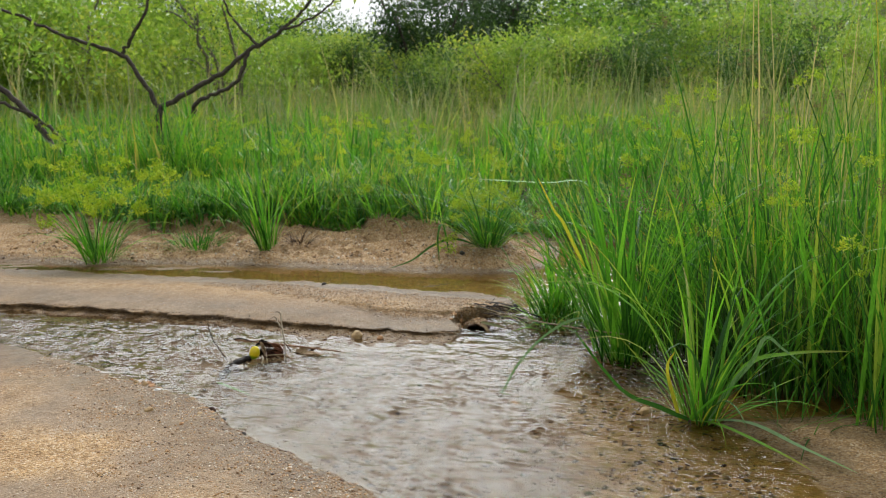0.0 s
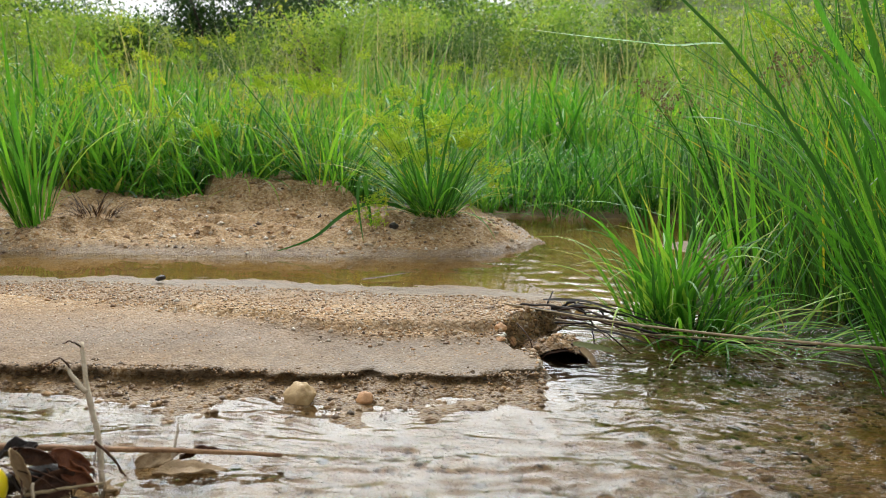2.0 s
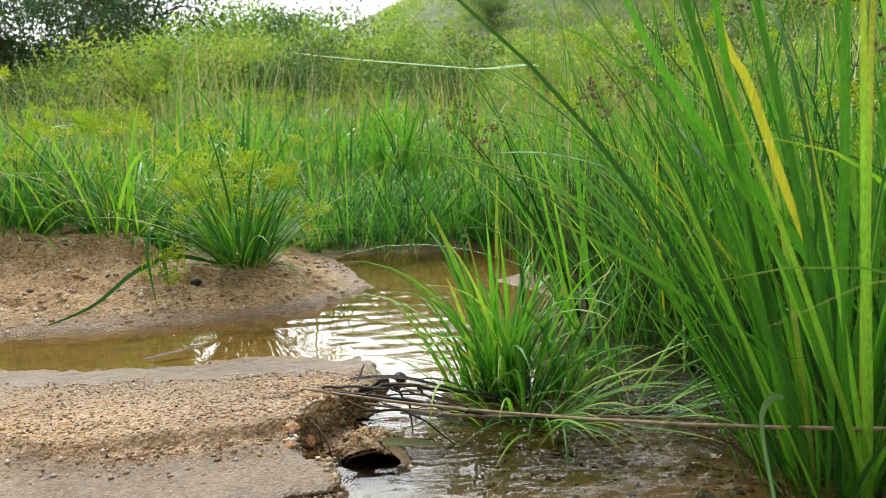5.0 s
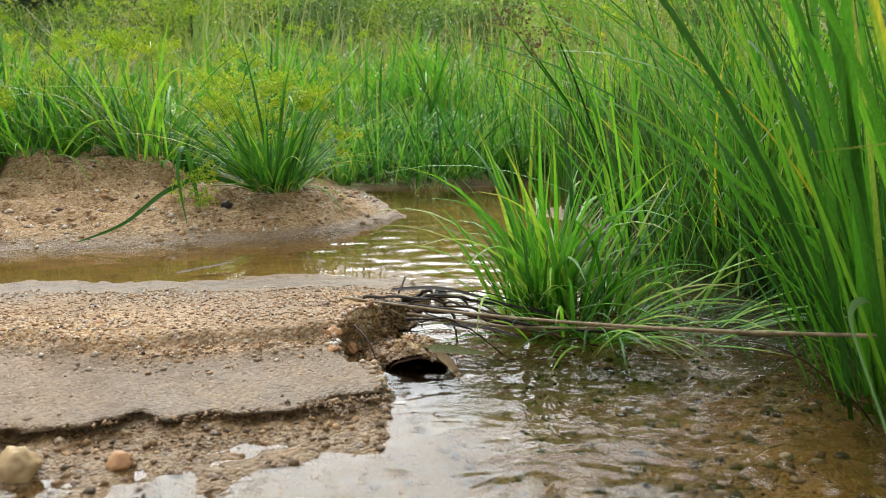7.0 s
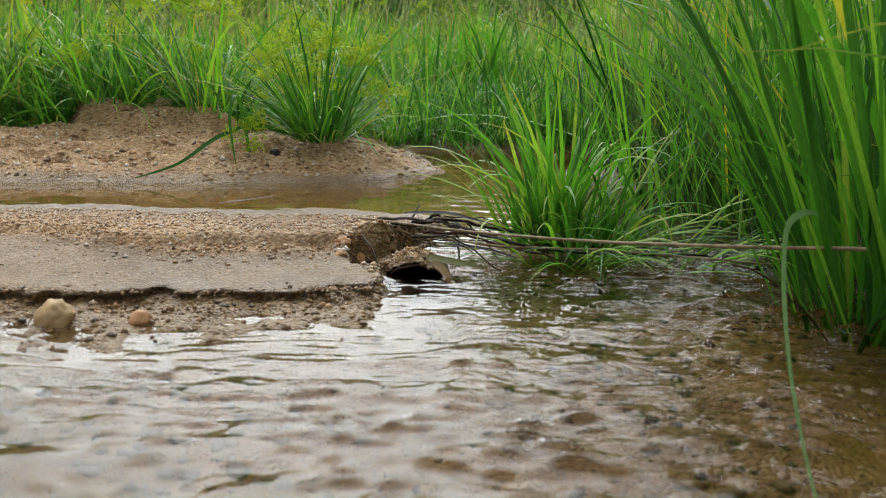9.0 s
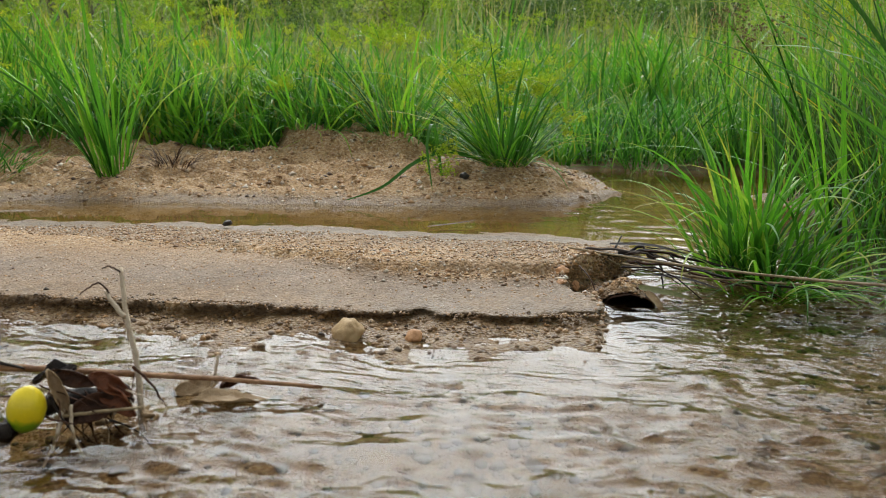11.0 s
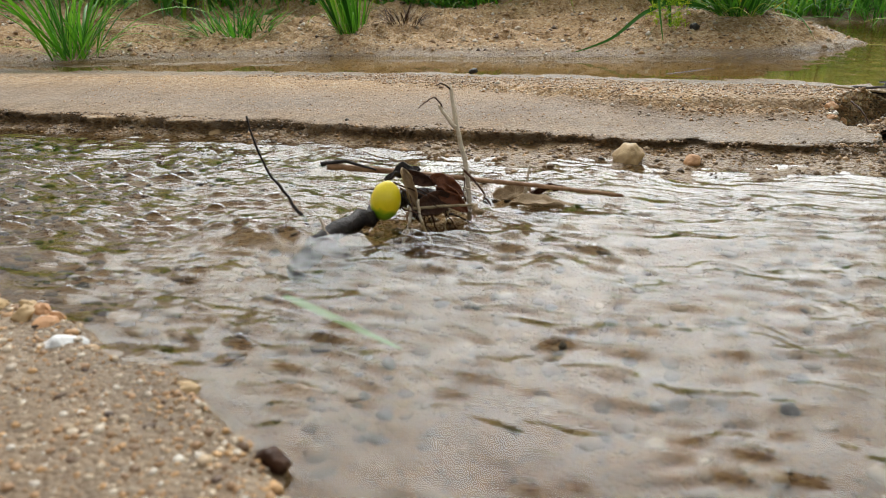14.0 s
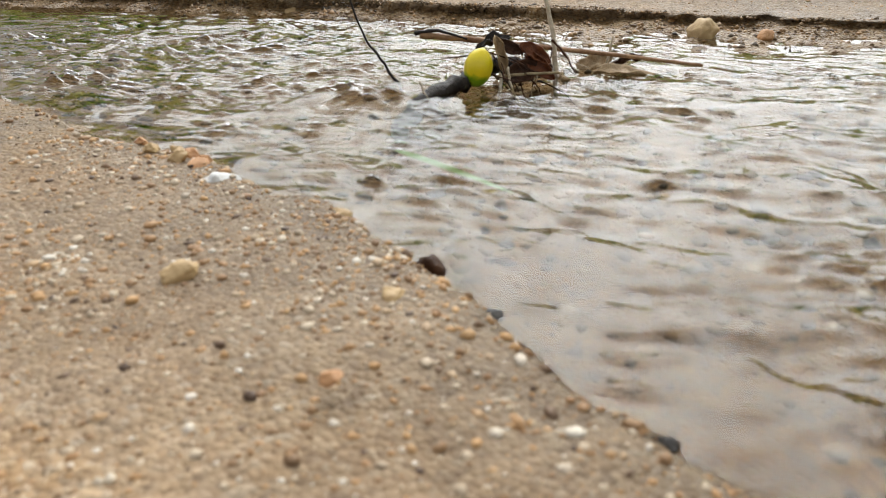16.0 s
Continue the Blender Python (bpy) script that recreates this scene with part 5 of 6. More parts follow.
bloom_cloud(560, (-3.0, 1.6, 2.85, 4.4), 0.10, 0.30, 15)
patch("bush_grass", "taller grass round the thorn bush", 2200, (-2.6, -0.4, 3.35, 3.74), 0.30, 0.50, 0.006, FIELD, 0.25, 1.0, seed=9, clumpy=0.05)
patch("tall_seeding_grass", "tall seeding grass with brown tips in front of the shrubs", 8000, (-1.5, 9, 5.2, 12), 0.35, 0.8, 0.011, PALE, 0.4, 1.3, seed=18, clumpy=0.25)
patch("tall_stalks", "thin pale flowering grass stalks above the meadow", 4200, (-7, 7, 4.6, 11), 0.4, 1.0, 0.008, STALK_GREY, 0.22, 0.8, seed=8, clumpy=0.2)
patch("far_grass", "pale grass on the rising ground", 20000, (-22, 34, 12, 45), 0.4, 1.0, 0.05, PALE, 0.3, 0.7, seed=7, clumpy=0.5, n=3)


# ---- shrubs and trees behind the meadow ----
def shrub_meshes(seed, tall, wide, leaves, leaf, mat, stems=5, bark=BARK_PALE):
    """Stem meshes and a crown of many small leaves gathered in uneven sprays."""
    rnd = random.Random(seed)
    r = np.random.default_rng(seed)
    limbs, tips = [], []
    for s in range(stems):
        az = 6.283 * s / stems + rnd.uniform(-0.5, 0.5)
        reach = wide * rnd.uniform(0.25, 0.5)
        top = tall * rnd.uniform(0.6, 0.95)
        mid = (math.cos(az) * reach * 0.35 + rnd.uniform(-0.1, 0.1), math.sin(az) * reach * 0.35, top * 0.5)
        end = (math.cos(az) * reach, math.sin(az) * reach, top)
        line = bent([(rnd.uniform(-0.08, 0.08), rnd.uniform(-0.08, 0.08), -0.05), mid, end], 5, 0.02 * tall, seed + s)
        limbs.append((line, 0.016 * tall, 0.004 * tall))
        tips += line[3:]
        for t in range(5):
            p = line[rnd.randint(3, len(line) - 2)]
            q = p + Vector((rnd.gauss(0, 0.22) * wide, rnd.gauss(0, 0.22) * wide, abs(rnd.gauss(0.12, 0.14)) * tall))
            twig = bent([p, (p + q) / 2 + Vector((0, 0, 0.04 * tall)), q], 4, 0.01 * tall, seed + t)
            limbs.append((twig, 0.006 * tall, 0.002 * tall))
            tips += twig[2:] + [q, q]
    tips = np.array([t[:] for t in tips])
    spot = tips[r.integers(0, len(tips), leaves)]
    pos = spot + r.normal(0, 1, (leaves, 3)) * np.array([0.075 * wide, 0.075 * wide, 0.055 * tall])
    low = r.uniform(0, 1, leaves) < 0.22
    pos[low, 2] *= r.uniform(0.1, 0.6, low.sum())
    pos[:, 2] = np.maximum(pos[:, 2], 0.02)
    d = r.normal(0, 1, (leaves, 3)) + np.array([0, 0, 0.3])
    d /= np.linalg.norm(d, axis=1)[:, None]
    side = np.cross(d, r.normal(0, 1, (leaves, 3)))
    side /= np.linalg.norm(side, axis=1)[:, None]
    ln = leaf * r.uniform(0.5, 1.3, leaves)[:, None]
    wd = ln * r.uniform(0.16, 0.30, leaves)[:, None]
    v = np.stack([pos + side * wd, pos - side * wd, pos + d * ln], 1).reshape(-1, 3)
    f = np.arange(leaves * 3).reshape(-1, 3)
    crown = mesh_from("crown", v, f, mat, False, np.tile([0.2, 0.3, 0.9], leaves))
    wood = [tube_mesh("limb", line, [a + (b - a) * i / (len(line) - 1) for i in range(len(line))], bark, 6) for line, a, b in limbs]
    return wood, crown


def plant(name, label, category, group, seed, tall, wide, leaves, leaf, mat, stems=5, bark=BARK_PALE):
    ob = thing(name, 0, -40, 0, label, category, group)
    wood, crown = shrub_meshes(seed, tall, wide, leaves, leaf, mat, stems, bark)
    for k, w in enumerate(wood):
        if k < 14:
            piece("limb", w, ob)
    piece("crown", crown, ob)
    return ob


kinds = [plant("shrub", "yellow-green feathery shrub behind the meadow", "shrub", "shrubs behind the meadow", 31, 1.4, 1.9, 13000, 0.050, BUSH_PALE),
         plant("shrub", "mid-green leafy shrub behind the meadow", "shrub", "shrubs behind the meadow", 32, 1.5, 2.0, 13000, 0.055, BUSH),
         plant("shrub", "thin pale green shrub with bare grey stems", "shrub", "shrubs behind the meadow", 33, 1.5, 1.6, 5500, 0.042, BUSH_PALE, 7),
         plant("tree", "dark green leafy tree behind the shrubs", "tree", "trees behind the shrubs", 34, 3.4, 3.2, 20000, 0.085, TREE_LEAF, 5, BARK),
         plant("shrub", "dark green dense shrub behind the meadow", "shrub", "shrubs behind the meadow", 35, 1.5, 1.9, 11000, 0.055, BUSH_DARK, 6, BARK)]
rs = random.Random(77)
spots = []
for k in range(30):
    az = radians(-42 + 88 * (k + rs.uniform(-0.3, 0.3)) / 29)
    dist = rs.uniform(8.5, 14)
    if az < 0.08 or k % 3 == 0:
        spots.append((dist * math.sin(az), dist * math.cos(az), rs.choice([0, 0, 1, 2] if az < -0.1 else [0, 0, 1, 4, 2]), rs.uniform(0.75, 1.2) * (1.2 if az < -0.12 else 0.8)))
for k in range(24):
    az = radians(-42 + 88 * (k + rs.uniform(-0.3, 0.3)) / 23)
    dist = rs.uniform(17, 26)
    spots.append((dist * math.sin(az), dist * math.cos(az), rs.choice([0, 1, 4, 4, 2]), rs.uniform(1.25, 1.75)))
for k in range(18):
    az = radians(10 + 40 * (k + rs.uniform(-0.4, 0.4)) / 17)
    dist = rs.uniform(35, 66)
    spots.append((dist * math.sin(az), dist * math.cos(az), rs.choice([1, 4, 4, 2]), rs.uniform(1.0, 1.8)))
spots += [(2.6, 15.0, 1, 1.5), (3.6, 17.0, 4, 1.75), (4.3, 15.5, 0, 1.5), (5.6, 19.0, 4, 1.9), (3.0, 20.0, 1, 1.9), (6.6, 18.0, 1, 1.6)]
spots += [(-0.2, 12.0, 3, 0.72), (0.9, 15.5, 3, 1.0), (-4.2, 13.0, 3, 0.75), (-8.5, 16.0, 3, 1.0)]
for sx, sy, k, sc in spots:
    c = copy_thing(kinds[k], pose(sx, sy, height(sx, sy) - 0.03, 0, 0, rs.uniform(0, 360)) @ Matrix.Diagonal((sc, sc, sc, 1)))
for ob in kinds:
    for o in (*ob.children_recursive, ob):
        bpy.data.objects.remove(o)

def hill_scrub(count, seed):
    """Low scrub covering the far slope, in uneven clumps of leaves."""
    r = np.random.default_rng(seed)
    x, y = r.uniform(-6, 60, count), r.uniform(20, 80, count)
    ok = (np.arctan2(x, y) < 1.0) & (vnoise(x, y, 6, seed) > -0.45)
    x, y = x[ok], y[ok]
    per = 46
    size = r.uniform(0.35, 1.1, len(x))
    n = len(x) * per
    cx, cy, cs = np.repeat(x, per), np.repeat(y, per), np.repeat(size, per)
    base = np.stack([cx, cy, land(cx, cy) + 0.3 * cs], 1) + r.normal(0, 1, (n, 3)) * (cs * 0.45)[:, None] * np.array([1.2, 1.2, 0.8])
    d = r.normal(0, 1, (n, 3))
    d /= np.linalg.norm(d, axis=1)[:, None]
    sd = np.cross(d, r.normal(0, 1, (n, 3)))
    sd /= np.linalg.norm(sd, axis=1)[:, None]
    ln = (0.30 * cs * r.uniform(0.5, 1.2, n))[:, None]
    v = np.stack([base, base + d * ln * 0.5 + sd * ln * 0.3, base + d * ln, base + d * ln * 0.5 - sd * ln * 0.3], 1).reshape(-1, 3)
    me = mesh_from("hill_scrub", v, np.arange(n * 4).reshape(-1, 4), BUSH_PALE, False, np.tile([0.2, 0.5, 0.9, 0.5], n))
    return tagged(piece("hill_scrub", me), "pale green scrub on the far hillside", "scrub", kind="stuff")


hill_scrub(3600, 41)

# leaning bush with dark bare boughs at the edge of the meadow
bush = thing("thorn_bush", -1.28, 3.78, height(-1.28, 3.78), "dark bare-boughed thorn bush with few small leaves", "shrub")
def bough(points, r0, r1, seed):
    stalk("bough", on(bush, points), r0, r1, BARK, bush, wobble=0.006, seed=seed)


bough([(-1.30, 3.78, 0.08), (-1.30, 3.76, 0.30), (-1.29, 3.75, 0.47)], 0.016, 0.013, 1)
bough([(-1.29, 3.75, 0.46), (-1.14, 3.75, 0.545), (-0.98, 3.75, 0.635), (-0.87, 3.75, 0.72), (-0.77, 3.75, 0.775), (-0.66, 3.74, 0.86), (-0.57, 3.73, 0.96), (-0.50, 3.72, 1.10)], 0.013, 0.005, 2)
bough([(-1.29, 3.75, 0.46), (-1.36, 3.75, 0.58), (-1.45, 3.75, 0.70), (-1.60, 3.74, 0.745), (-1.78, 3.74, 0.82), (-1.99, 3.74, 0.91), (-2.2, 3.73, 1.02)], 0.012, 0.005, 3)
bough([(-1.139, 3.76, 0.44), (-1.12, 3.75, 0.49), (-1.02, 3.75, 0.535), (-0.93, 3.75, 0.59), (-0.875, 3.75, 0.715)], 0.010, 0.008, 4)
bough([(-1.45, 3.75, 0.70), (-1.38, 3.74, 0.80), (-1.31, 3.73, 0.93), (-1.25, 3.72, 1.1)], 0.009, 0.004, 5)
bough([(-0.83, 3.75, 0.74), (-0.92, 3.74, 0.83), (-0.98, 3.73, 0.95), (-1.0, 3.72, 1.1)], 0.007, 0.003, 6)
bough([(-0.72, 3.74, 0.81), (-0.60, 3.74, 0.85), (-0.50, 3.73, 0.92), (-0.45, 3.72, 1.0)], 0.006, 0.003, 7)
bough([(-1.60, 3.76, 0.17), (-1.75, 3.75, 0.245), (-1.87, 3.75, 0.41), (-2.01, 3.75, 0.555), (-2.2, 3.74, 0.70)], 0.016, 0.012, 8)
bough([(-1.72, 3.75, 0.30), (-1.85, 3.74, 0.42), (-2.02, 3.74, 0.49), (-2.2, 3.74, 0.52)], 0.009, 0.006, 9)
bough([(-1.30, 3.78, 0.08), (-1.45, 3.80, 0.10), (-1.60, 3.76, 0.17)], 0.016, 0.014, 10)
rb = np.random.default_rng(12)
cnt = 1500
hub = np.array([[-1.95, 0.78], [-1.6, 0.9], [-1.3, 1.05], [-0.98, 1.0], [-0.6, 1.0], [-1.75, 0.7], [-2.1, 0.95], [-1.45, 0.85]])[rb.integers(0, 8, cnt)]
lp = np.stack([hub[:, 0] + rb.normal(0, 0.10, cnt), 3.75 + rb.normal(0, 0.12, cnt), hub[:, 1] + rb.normal(0, 0.06, cnt)], 1) - np.array(bush.matrix_basis.translation)
ld = rb.normal(0, 1, (cnt, 3))
ld /= np.linalg.norm(ld, axis=1)[:, None]
lsd = np.cross(ld, rb.normal(0, 1, (cnt, 3)))
lsd /= np.linalg.norm(lsd, axis=1)[:, None]
ll = rb.uniform(0.02, 0.045, cnt)[:, None]
lv = np.stack([lp, lp + ld * ll * 0.5 + lsd * ll * 0.2, lp + ld * ll, lp + ld * ll * 0.5 - lsd * ll * 0.2], 1).reshape(-1, 3)
piece("crown", mesh_from("crown", lv, np.arange(cnt * 4).reshape(-1, 4), BUSH_PALE, False, np.tile([0.2, 0.5, 0.9, 0.5], cnt)), bush)

# ---- drift caught in the stream ----
def fruit():
    bm = bmesh.new()
    bmesh.ops.create_uvsphere(bm, u_segments=28, v_segments=18, radius=1.0)
    for v in bm.verts:
        z = v.co.z
        pinch = 1 - 0.10 * max(0, abs(z) - 0.6) / 0.4
        v.co = Vector((v.co.x * 0.0094 * pinch, v.co.y * 0.0094 * pinch, z * 0.0132 + 0.0008 * max(0, z - 0.93) * 10))
    me = bpy.data.meshes.new("fruit")
    bm.to_mesh(me)
    bm.free()
    me.polygons.foreach_set("use_smooth", np.ones(len(me.polygons), dtype=bool))
    n = Nodes("yellow_rind")
    vec = n.coords()
    sep = n.add("SeparateXYZ")
    n.join(vec, sep.inputs["Vector"])
    green = n.ramp(n.math("ADD", sep.outputs["Z"], n.math("MULTIPLY", n.noise(vec, 120.0), 0.012)), [(0.0, (0.20, 0.36, 0.01)), (0.004, (0.78, 0.60, 0.012))])
    tone = n.mix(n.noise(vec, 500.0, 3.0), green, n.mix(1.0, green, (0.86, 0.86, 0.8), "MULTIPLY"))
    me.materials.append(n.done(n.surface(tone, 0.32, n.bump(n.noise(vec, 900.0, 2.0), 0.15, 0.001), 0.5)))
    ob = piece("fruit", me, None, pose(-0.341, 1.416, 0.0125, 8, 14, 0))
    return tagged(ob, "small ripe yellow fruit with a green end, caught on driftwood", "fruit")


fruit()
drift = thing("driftwood", -0.33, 1.44, 0.0, "tangle of wet black wood, dead leaves and stalks in water", "driftwood")


def drift_stalk(name, points, r0, r1, mat, label="", wobble=0.0006, seed=0, sides=8):
    return stalk(name, on(drift, points), r0, r1, mat, drift, label, 6, wobble, sides, seed)


drift_stalk("branch", [(-0.388, 1.360, -0.014), (-0.374, 1.382, -0.002), (-0.352, 1.412, 0.004), (-0.330, 1.436, 0.008), (-0.300, 1.455, 0.006)], 0.0062, 0.0050, WET_WOOD, "wet black rotten branch", 0.0016, 3, 9)
drift_stalk("stalk", [(-0.382, 1.445, 0.028), (-0.345, 1.447, 0.024), (-0.30, 1.45, 0.018), (-0.25, 1.452, 0.012), (-0.19, 1.452, 0.004)], 0.0023, 0.0012, RED_STALK, "reddish-brown broken reed stalk", 0.0003, 4)
drift_stalk("splinter", [(-0.386, 1.444, 0.029), (-0.37, 1.445, 0.031), (-0.35, 1.444, 0.025)], 0.0016, 0.0006, WET_WOOD, "", 0.0004, 5)
drift_stalk("dry_stem", [(-0.289, 1.436, -0.012), (-0.292, 1.446, 0.026), (-0.298, 1.455, 0.052), (-0.302, 1.468, 0.075)], 0.0019, 0.0012, DRY, "bleached dry upright stem", 0.0004, 6)
drift_stalk("dry_stem", [(-0.298, 1.453, 0.050), (-0.305, 1.456, 0.058), (-0.309, 1.459, 0.064)], 0.0016, 0.0009, DRY, "", 0.0003, 7)
drift_stalk("tendril", [(-0.307, 1.458, 0.063), (-0.311, 1.457, 0.069), (-0.317, 1.456, 0.067), (-0.322, 1.455, 0.063)], 0.0006, 0.0003, DEAD_LEAF, "", 0.0003, 8)
drift_stalk("tendril", [(-0.302, 1.466, 0.073), (-0.307, 1.464, 0.077), (-0.311, 1.463, 0.076)], 0.0006, 0.0003, DEAD_LEAF, "", 0.0003, 9)
drift_stalk("tendril", [(-0.293, 1.441, 0.025), (-0.284, 1.44, 0.015), (-0.276, 1.438, 0.002)], 0.0009, 0.0004, DEAD_LEAF, "", 0.0004, 10)
drift_stalk("rootlet", [(-0.322, 1.425, 0.010), (-0.319, 1.415, 0.0), (-0.312, 1.406, -0.012)], 0.0011, 0.0006, DRY, "", 0.0003, 11)
drift_stalk("rootlet", [(-0.326, 1.425, 0.008), (-0.327, 1.412, -0.004), (-0.331, 1.402, -0.014)], 0.0012, 0.0006, DRY, "", 0.0003, 12)
drift_stalk("rootlet", [(-0.330, 1.422, 0.005), (-0.31, 1.424, 0.006), (-0.287, 1.428, 0.006)], 0.0011, 0.0008, STRAW, "", 0.0002, 13)
drift_stalk("rootlet", [(-0.325, 1.428, 0.018), (-0.313, 1.428, 0.012), (-0.300, 1.428, 0.004)], 0.0006, 0.0004, DEAD_LEAF, "", 0.0003, 14)
drift_stalk("rootlet", [(-0.376, 1.385, 0.012), (-0.372, 1.382, 0.003), (-0.362, 1.376, -0.004)], 0.0008, 0.0004, DRY, "", 0.0003, 15)
drift_stalk("short_stem", [(-0.255, 1.46, -0.002), (-0.252, 1.462, 0.012), (-0.250, 1.465, 0.022)], 0.0011, 0.0007, DRY, "", 0.0002, 16)


def dead_leaf(name, centre, length, width, turn, curl, mat, label="", seed=0):
    """A curled dead leaf with a crumpled edge and a midrib."""
    n, k = 14, 7
    verts = []
    for i in range(n):
        s = i / (n - 1)
        w = width * math.sin(math.pi * min(1, 0.06 + s * 0.92)) ** 0.8
        for j in range(k):
            q = 2 * j / (k - 1) - 1
            a = curl * q
            verts.append((length * (s - 0.5), w * 0.5 * math.sin(a) / max(curl, 0.1), w * 0.5 * (1 - math.cos(a)) / max(curl, 0.1) + 0.0035 * noise.noise(Vector((s * 5, q * 2.5, seed))) + 0.0015 * noise.noise(Vector((s * 13, q * 7, seed))) + 0.05 * length * math.sin(s * 3 + seed)))
    me = mesh_from(name, verts, grid_faces(n, k), mat)
    ob = piece(name, me, drift, drift.matrix_basis.inverted() @ pose(*centre) @ pose(0, 0, 0, *turn), label)
    thick = ob.modifiers.new("thickness", "SOLIDIFY")
    thick.thickness = 0.0006
    return ob


dead_leaf("dead_leaf", (-0.322, 1.434, 0.022), 0.024, 0.014, (75, 25, 10), 1.7, DEAD_LEAF, "dark brown curled dead leaf", 1)
dead_leaf("dead_leaf", (-0.327, 1.422, 0.019), 0.028, 0.011, (80, 72, 25), 1.9, TAN_LEAF, "grey-tan folded dead leaf hanging down", 2)
dead_leaf("dead_leaf", (-0.304, 1.434, 0.017), 0.024, 0.014, (50, 28, -5), 1.5, RED_LEAF, "red-brown curled dead leaf", 3)
dead_leaf("dead_leaf", (-0.300, 1.434, 0.009), 0.026, 0.016, (80, 40, -20), 1.4, RED_LEAF, "", 11)
dead_leaf("dead_leaf", (-0.312, 1.430, 0.006), 0.030, 0.018, (60, -10, 30), 1.2, DEAD_LEAF, "", 4)
dead_leaf("dead_leaf", (-0.332, 1.436, 0.024), 0.024, 0.012, (20, -15, 0), 1.5, WET_WOOD, "", 12)
dead_leaf("dead_leaf", (-0.262, 1.462, 0.004), 0.026, 0.013, (50, -10, 10), 1.0, TAN_LEAF, "", 5)
dead_leaf("dead_leaf", (-0.238, 1.462, 0.005), 0.024, 0.010, (-40, -10, -10), 1.4, DEAD_LEAF, "", 6)
dead_leaf("dead_leaf", (-0.243, 1.447, 0.000), 0.042, 0.012, (5, 0, 4), 0.6, TAN_LEAF, "pale soaked leaf lying on the water", 7)
dead_leaf("dead_leaf", (-0.368, 1.374, -0.005), 0.026, 0.016, (50, 20, 30), 1.3, DEAD_LEAF, "", 8)
dead_leaf("dead_leaf", (-0.284, 1.433, 0.000), 0.014, 0.010, (40, 30, 70), 0.8, TAN_LEAF, "", 9)
rd_ = random.Random(21)
for k in range(22):
    px, pz = rd_.uniform(-0.34, -0.292), rd_.uniform(0.002, 0.026)
    dx, dz = rd_.uniform(-0.03, 0.03), rd_.uniform(-0.03, 0.008)
    py = rd_.uniform(1.418, 1.442)
    drift_stalk("rootlet", [(px, py, pz), (px + dx * 0.5 + rd_.uniform(-0.004, 0.004), py - 0.004, pz + dz * 0.4), (px + dx, py - rd_.uniform(0, 0.016), max(pz + dz, -0.012))], rd_.uniform(0.0004, 0.0009), 0.0003, rd_.choice([DEAD_LEAF, DEAD_LEAF, DRY, WET_WOOD]), "", 0.0004, 40 + k, 5)

tagged(stalk("black_twig", [(-0.392, 1.424, -0.006), (-0.408, 1.428, 0.016), (-0.420, 1.43, 0.034), (-0.428, 1.432, 0.064)], 0.0011, 0.0006, WET_WOOD, None, wobble=0.0006, seed=4), "thin black twig standing out of the water", "twig")

# sunken green leaf
sunk = ribbon("sunken_leaf", [(-0.382, 1.316, -0.009), (-0.358, 1.295, -0.009), (-0.335, 1.276, -0.010), (-0.315, 1.262, -0.012)], 0.0055, GREY_LEAF, None, "", 6)
tagged(sunk, "pale green leaf under the water", "leaf")
floating = ribbon("floating_leaf", [(-0.050, 2.030, 0.0015), (-0.015, 2.036, 0.004), (0.020, 2.047, 0.007)], 0.008, DEAD_LEAF, None, "", 5)
tagged(floating, "brown withered leaf floating in the rear channel", "leaf")

# straws lying from the bar to the reeds
for k, (pts, r0, r1, mat, lab) in enumerate([
        ([(0.052, 1.748, 0.026), (0.118, 1.657, 0.0275), (0.187, 1.56, 0.034), (0.255, 1.460, 0.046), (0.32, 1.385, 0.056)], 0.0010, 0.0014, STRAW, "long pale straw lying from the sand bar to the reeds"),
        ([(0.075, 1.73, 0.024), (0.12, 1.68, 0.024), (0.19, 1.625, 0.014), (0.29, 1.575, 0.016)], 0.0017, 0.0008, WET_WOOD, "black wet stalk at the mouth of the gap"),
        ([(0.095, 1.715, 0.016), (0.15, 1.655, 0.014), (0.22, 1.60, 0.018), (0.33, 1.55, 0.012)], 0.0012, 0.0008, STRAW, "brown straw lying over the water"),
        ([(0.105, 1.760, 0.022), (0.117, 1.775, 0.032)], 0.0010, 0.0006, WET_WOOD, "short black twig on the bar's tip"),
        ([(0.036, 1.665, 0.026), (0.040, 1.645, 0.018), (0.043, 1.625, 0.0), (0.050, 1.60, -0.010)], 0.0007, 0.0005, DEAD_LEAF, "thin root hanging into the gap")]):
    tagged(stalk("straw", pts, r0, r1, mat, None, wobble=0.0002, seed=20 + k), lab, "straw")



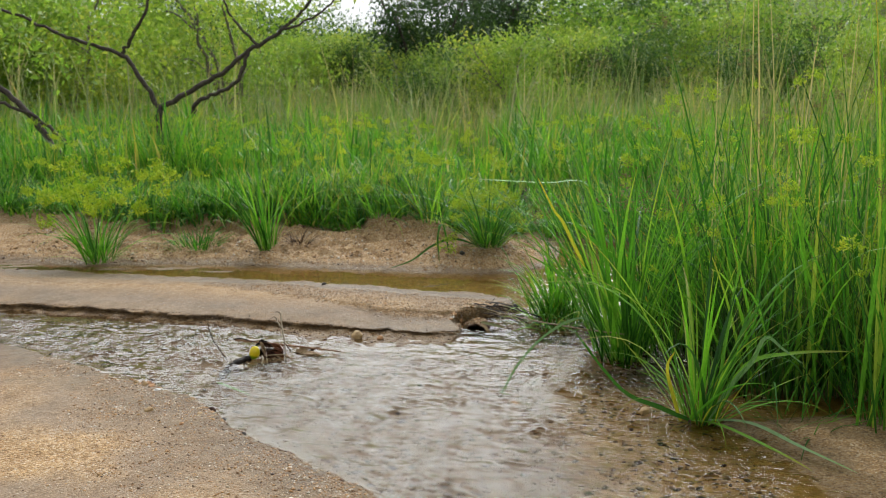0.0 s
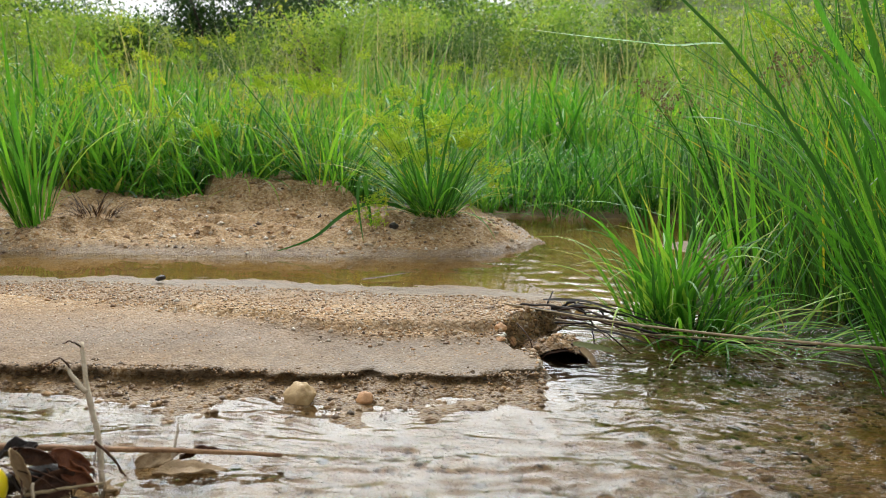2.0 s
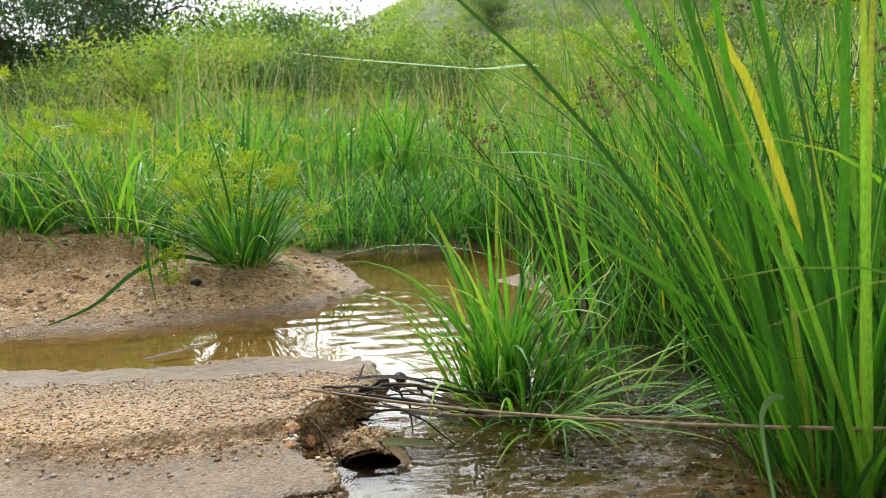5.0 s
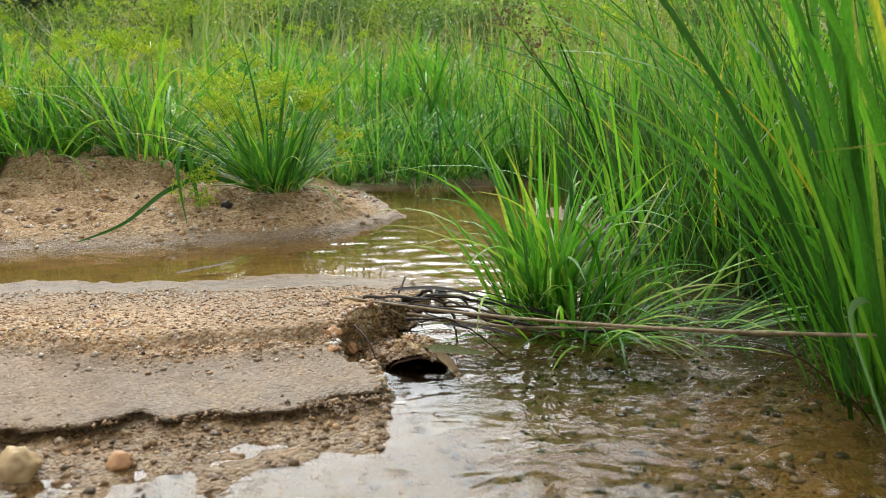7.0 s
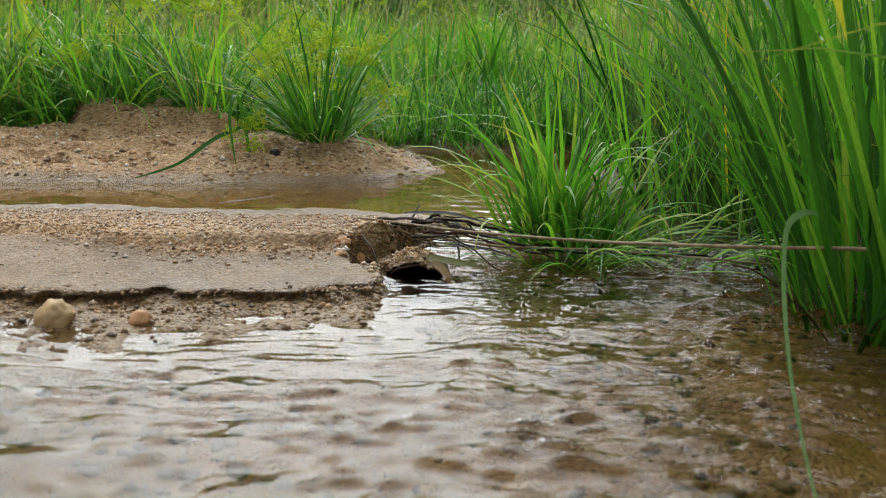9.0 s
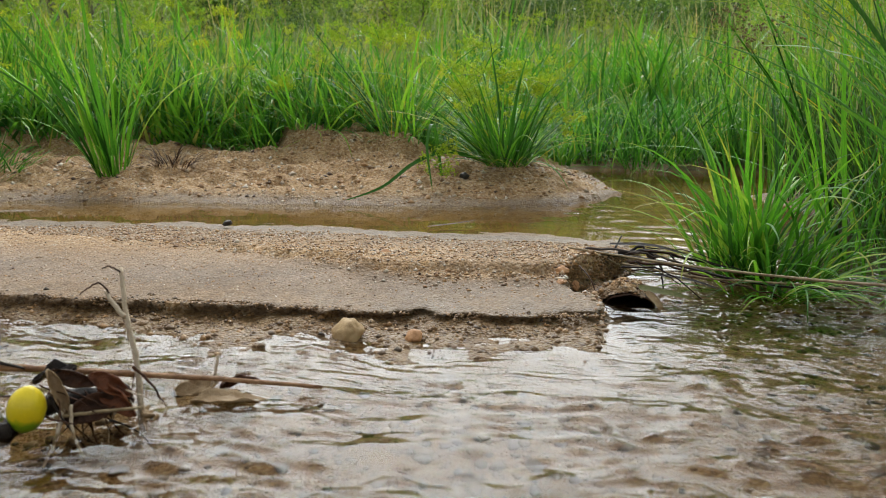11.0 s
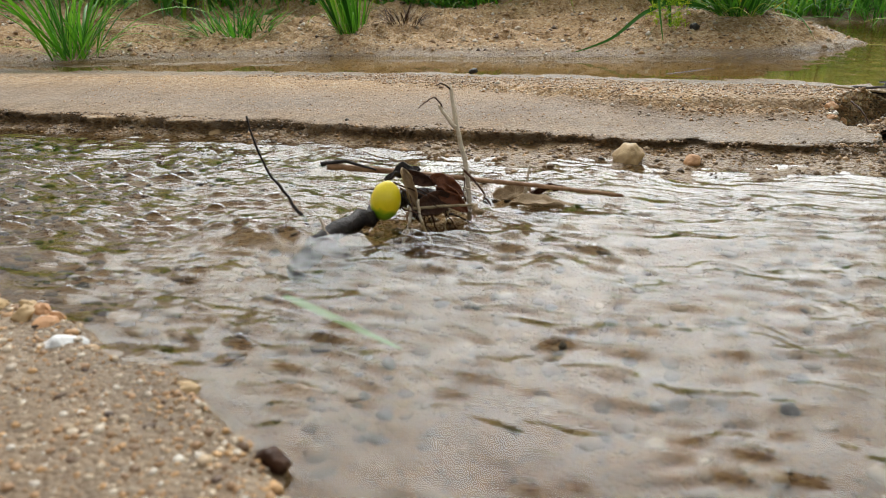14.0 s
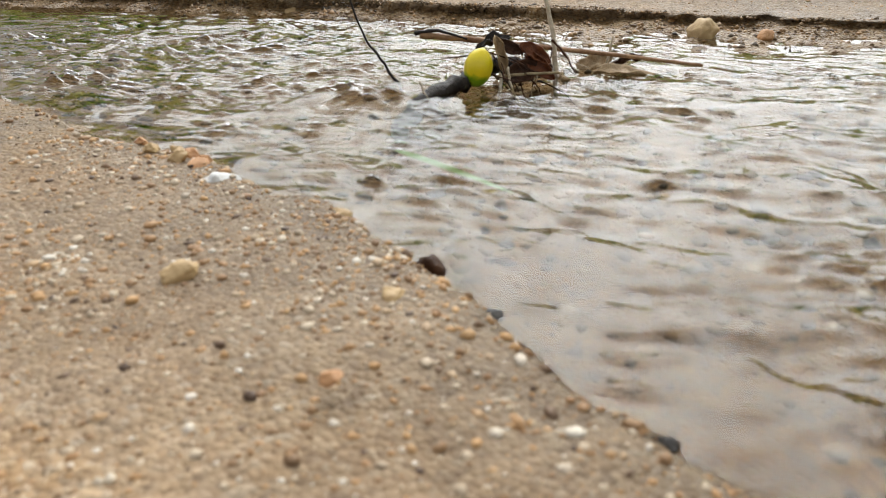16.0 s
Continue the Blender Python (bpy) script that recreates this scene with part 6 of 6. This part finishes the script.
def hollow_leaf():
    """A curled dark leaf lying like a small arch in the gap, crusted with sand."""
    ob = thing("curled_leaf", 0.072, 1.632, -0.004, "dark curled dead leaf crusted with sand, lying in the gap", "leaf", rz=-22)

    def at(a, v, out):
        w = 0.0025 * noise.noise(Vector((math.cos(a) * 1.5, v * 3, 4.0))) + out
        close = 1 - 0.95 * max(0.0, (v - 0.55) / 0.45) ** 2
        rx, rz = (0.0205 + w) * close, ((0.0130 if math.sin(a) > 0 else 0.0025) + w) * close
        return (-math.cos(a) * rx + 0.004 * v, 0.052 * v - 0.007 * max(0, math.sin(a)) * (1 - v), math.sin(a) * rz)

    n, k = 25, 8
    shell = [at(2 * math.pi * i / (n - 1), j / (k - 1), 0.0) for i in range(n) for j in range(k)]
    leaf = piece("leaf_shell", mesh_from("leaf_shell", shell, grid_faces(n, k), DEAD_LEAF), ob)
    thick = leaf.modifiers.new("thickness", "SOLIDIFY")
    thick.thickness = 0.0010
    m, q = 26, 18
    top = []
    for i in range(m):
        a = math.pi * (-0.06 + 0.74 * i / (m - 1))
        for j in range(q):
            v = 0.03 + 0.97 * j / (q - 1)
            edge_in = min(1, 6 * i / (m - 1), 4 * (m - 1 - i) / (m - 1)) * min(1, 5 * j / (q - 1) + 0.35)
            lump = 0.0065 + 0.007 * noise.noise(Vector((a * 3, v * 6, 1.0))) + 0.003 * noise.noise(Vector((a * 9, v * 16, 2.0)))
            top.append(at(a, v, edge_in * max(lump, 0.0012) * (1.25 - 0.6 * i / (m - 1))))
    crust = mesh_from("sand_crust", top, grid_faces(m, q), SAND)
    piece("sand_crust", crust, ob, None, "crust of wet orange sand")
    pick = rng.integers(0, len(top), 420)
    spot = np.array(top)[pick] + rng.normal(0, 0.0008, (420, 3))
    piece("sand_coat", pebbles_mesh("sand_coat", spot, 0.0007 + 0.0017 * rng.uniform(0, 1, 420) ** 3, GRAVEL, rng), ob, None, "orange grains stuck to the leaf")
    rim = [(0.012, -0.006, 0.0155), (0.020, -0.007, 0.009), (0.026, -0.008, 0.001), (0.032, -0.009, -0.003)]
    ribbon("leaf_rim", rim, 0.007, TAN_LEAF, ob, "torn grey-brown rim", 6, (0.5, -0.6, 0.5))
    ribbon("leaf_rim", [(0.006, 0.002, 0.017), (0.022, 0.006, 0.014), (0.040, 0.012, 0.010), (0.052, 0.016, 0.006)], 0.007, OLIVE_LEAF, ob, "limp olive leaf", 6, (0.1, -0.5, 0.8))
    return ob


hollow_leaf()
tangle = thing("dead_roots", 0.12, 1.715, 0.012, "black wet tangle of dead roots over the gap", "roots")
rr = random.Random(61)
for k in range(9):
    bx, by = rr.uniform(0.07, 0.15), rr.uniform(1.69, 1.745)
    ex, ey = bx + rr.uniform(0.02, 0.08), by - rr.uniform(-0.01, 0.07)
    bz = rr.uniform(0.012, 0.027)
    stalk("rootlet", on(tangle, [(bx, by, bz), ((bx + ex) / 2, (by + ey) / 2 + rr.uniform(-0.008, 0.008), bz + rr.uniform(-0.006, 0.005)), (ex, ey, rr.uniform(0.001, 0.014))]), rr.uniform(0.0005, 0.0012), 0.0004, rr.choice([WET_WOOD, WET_WOOD, DEAD_LEAF, STRAW]), tangle, wobble=0.0009, seed=340 + k, sides=5)
for k, (pts, ra, rb_, mt) in enumerate([
        ([(0.070, 1.750, 0.025), (0.098, 1.722, 0.027), (0.135, 1.700, 0.022), (0.170, 1.672, 0.012)], 0.0016, 0.0011, BARK),
        ([(0.096, 1.726, 0.024), (0.125, 1.712, 0.027), (0.160, 1.700, 0.022), (0.215, 1.690, 0.008)], 0.0026, 0.0009, WET_WOOD),
        ([(0.100, 1.716, 0.018), (0.130, 1.690, 0.018), (0.165, 1.650, 0.012), (0.205, 1.612, 0.004)], 0.0018, 0.0008, DEAD_LEAF),
        ([(0.108, 1.735, 0.022), (0.118, 1.722, 0.030), (0.128, 1.700, 0.012), (0.126, 1.688, -0.004)], 0.0020, 0.0008, WET_WOOD),
        ([(0.140, 1.706, 0.024), (0.150, 1.690, 0.012), (0.158, 1.676, -0.004)], 0.0012, 0.0005, WET_WOOD)]):
    stalk("root", on(tangle, pts), ra * 0.85, rb_ * 0.7, mt, tangle, wobble=0.0014, seed=300 + k, sides=7)
for k, (pts, wd) in enumerate([([(0.092, 1.742, 0.030), (0.13, 1.722, 0.031), (0.17, 1.70, 0.020), (0.215, 1.68, 0.008)], 0.0035),
                               ([(0.12, 1.70, 0.008), (0.145, 1.675, 0.008), (0.165, 1.655, 0.003)], 0.004)]):
    tagged(ribbon("rotten_leaf", pts, wd, WET_WOOD, None, "", 6, (0.2, -0.6, 0.8)), "black rotten reed leaf lying over the gap", "leaf")
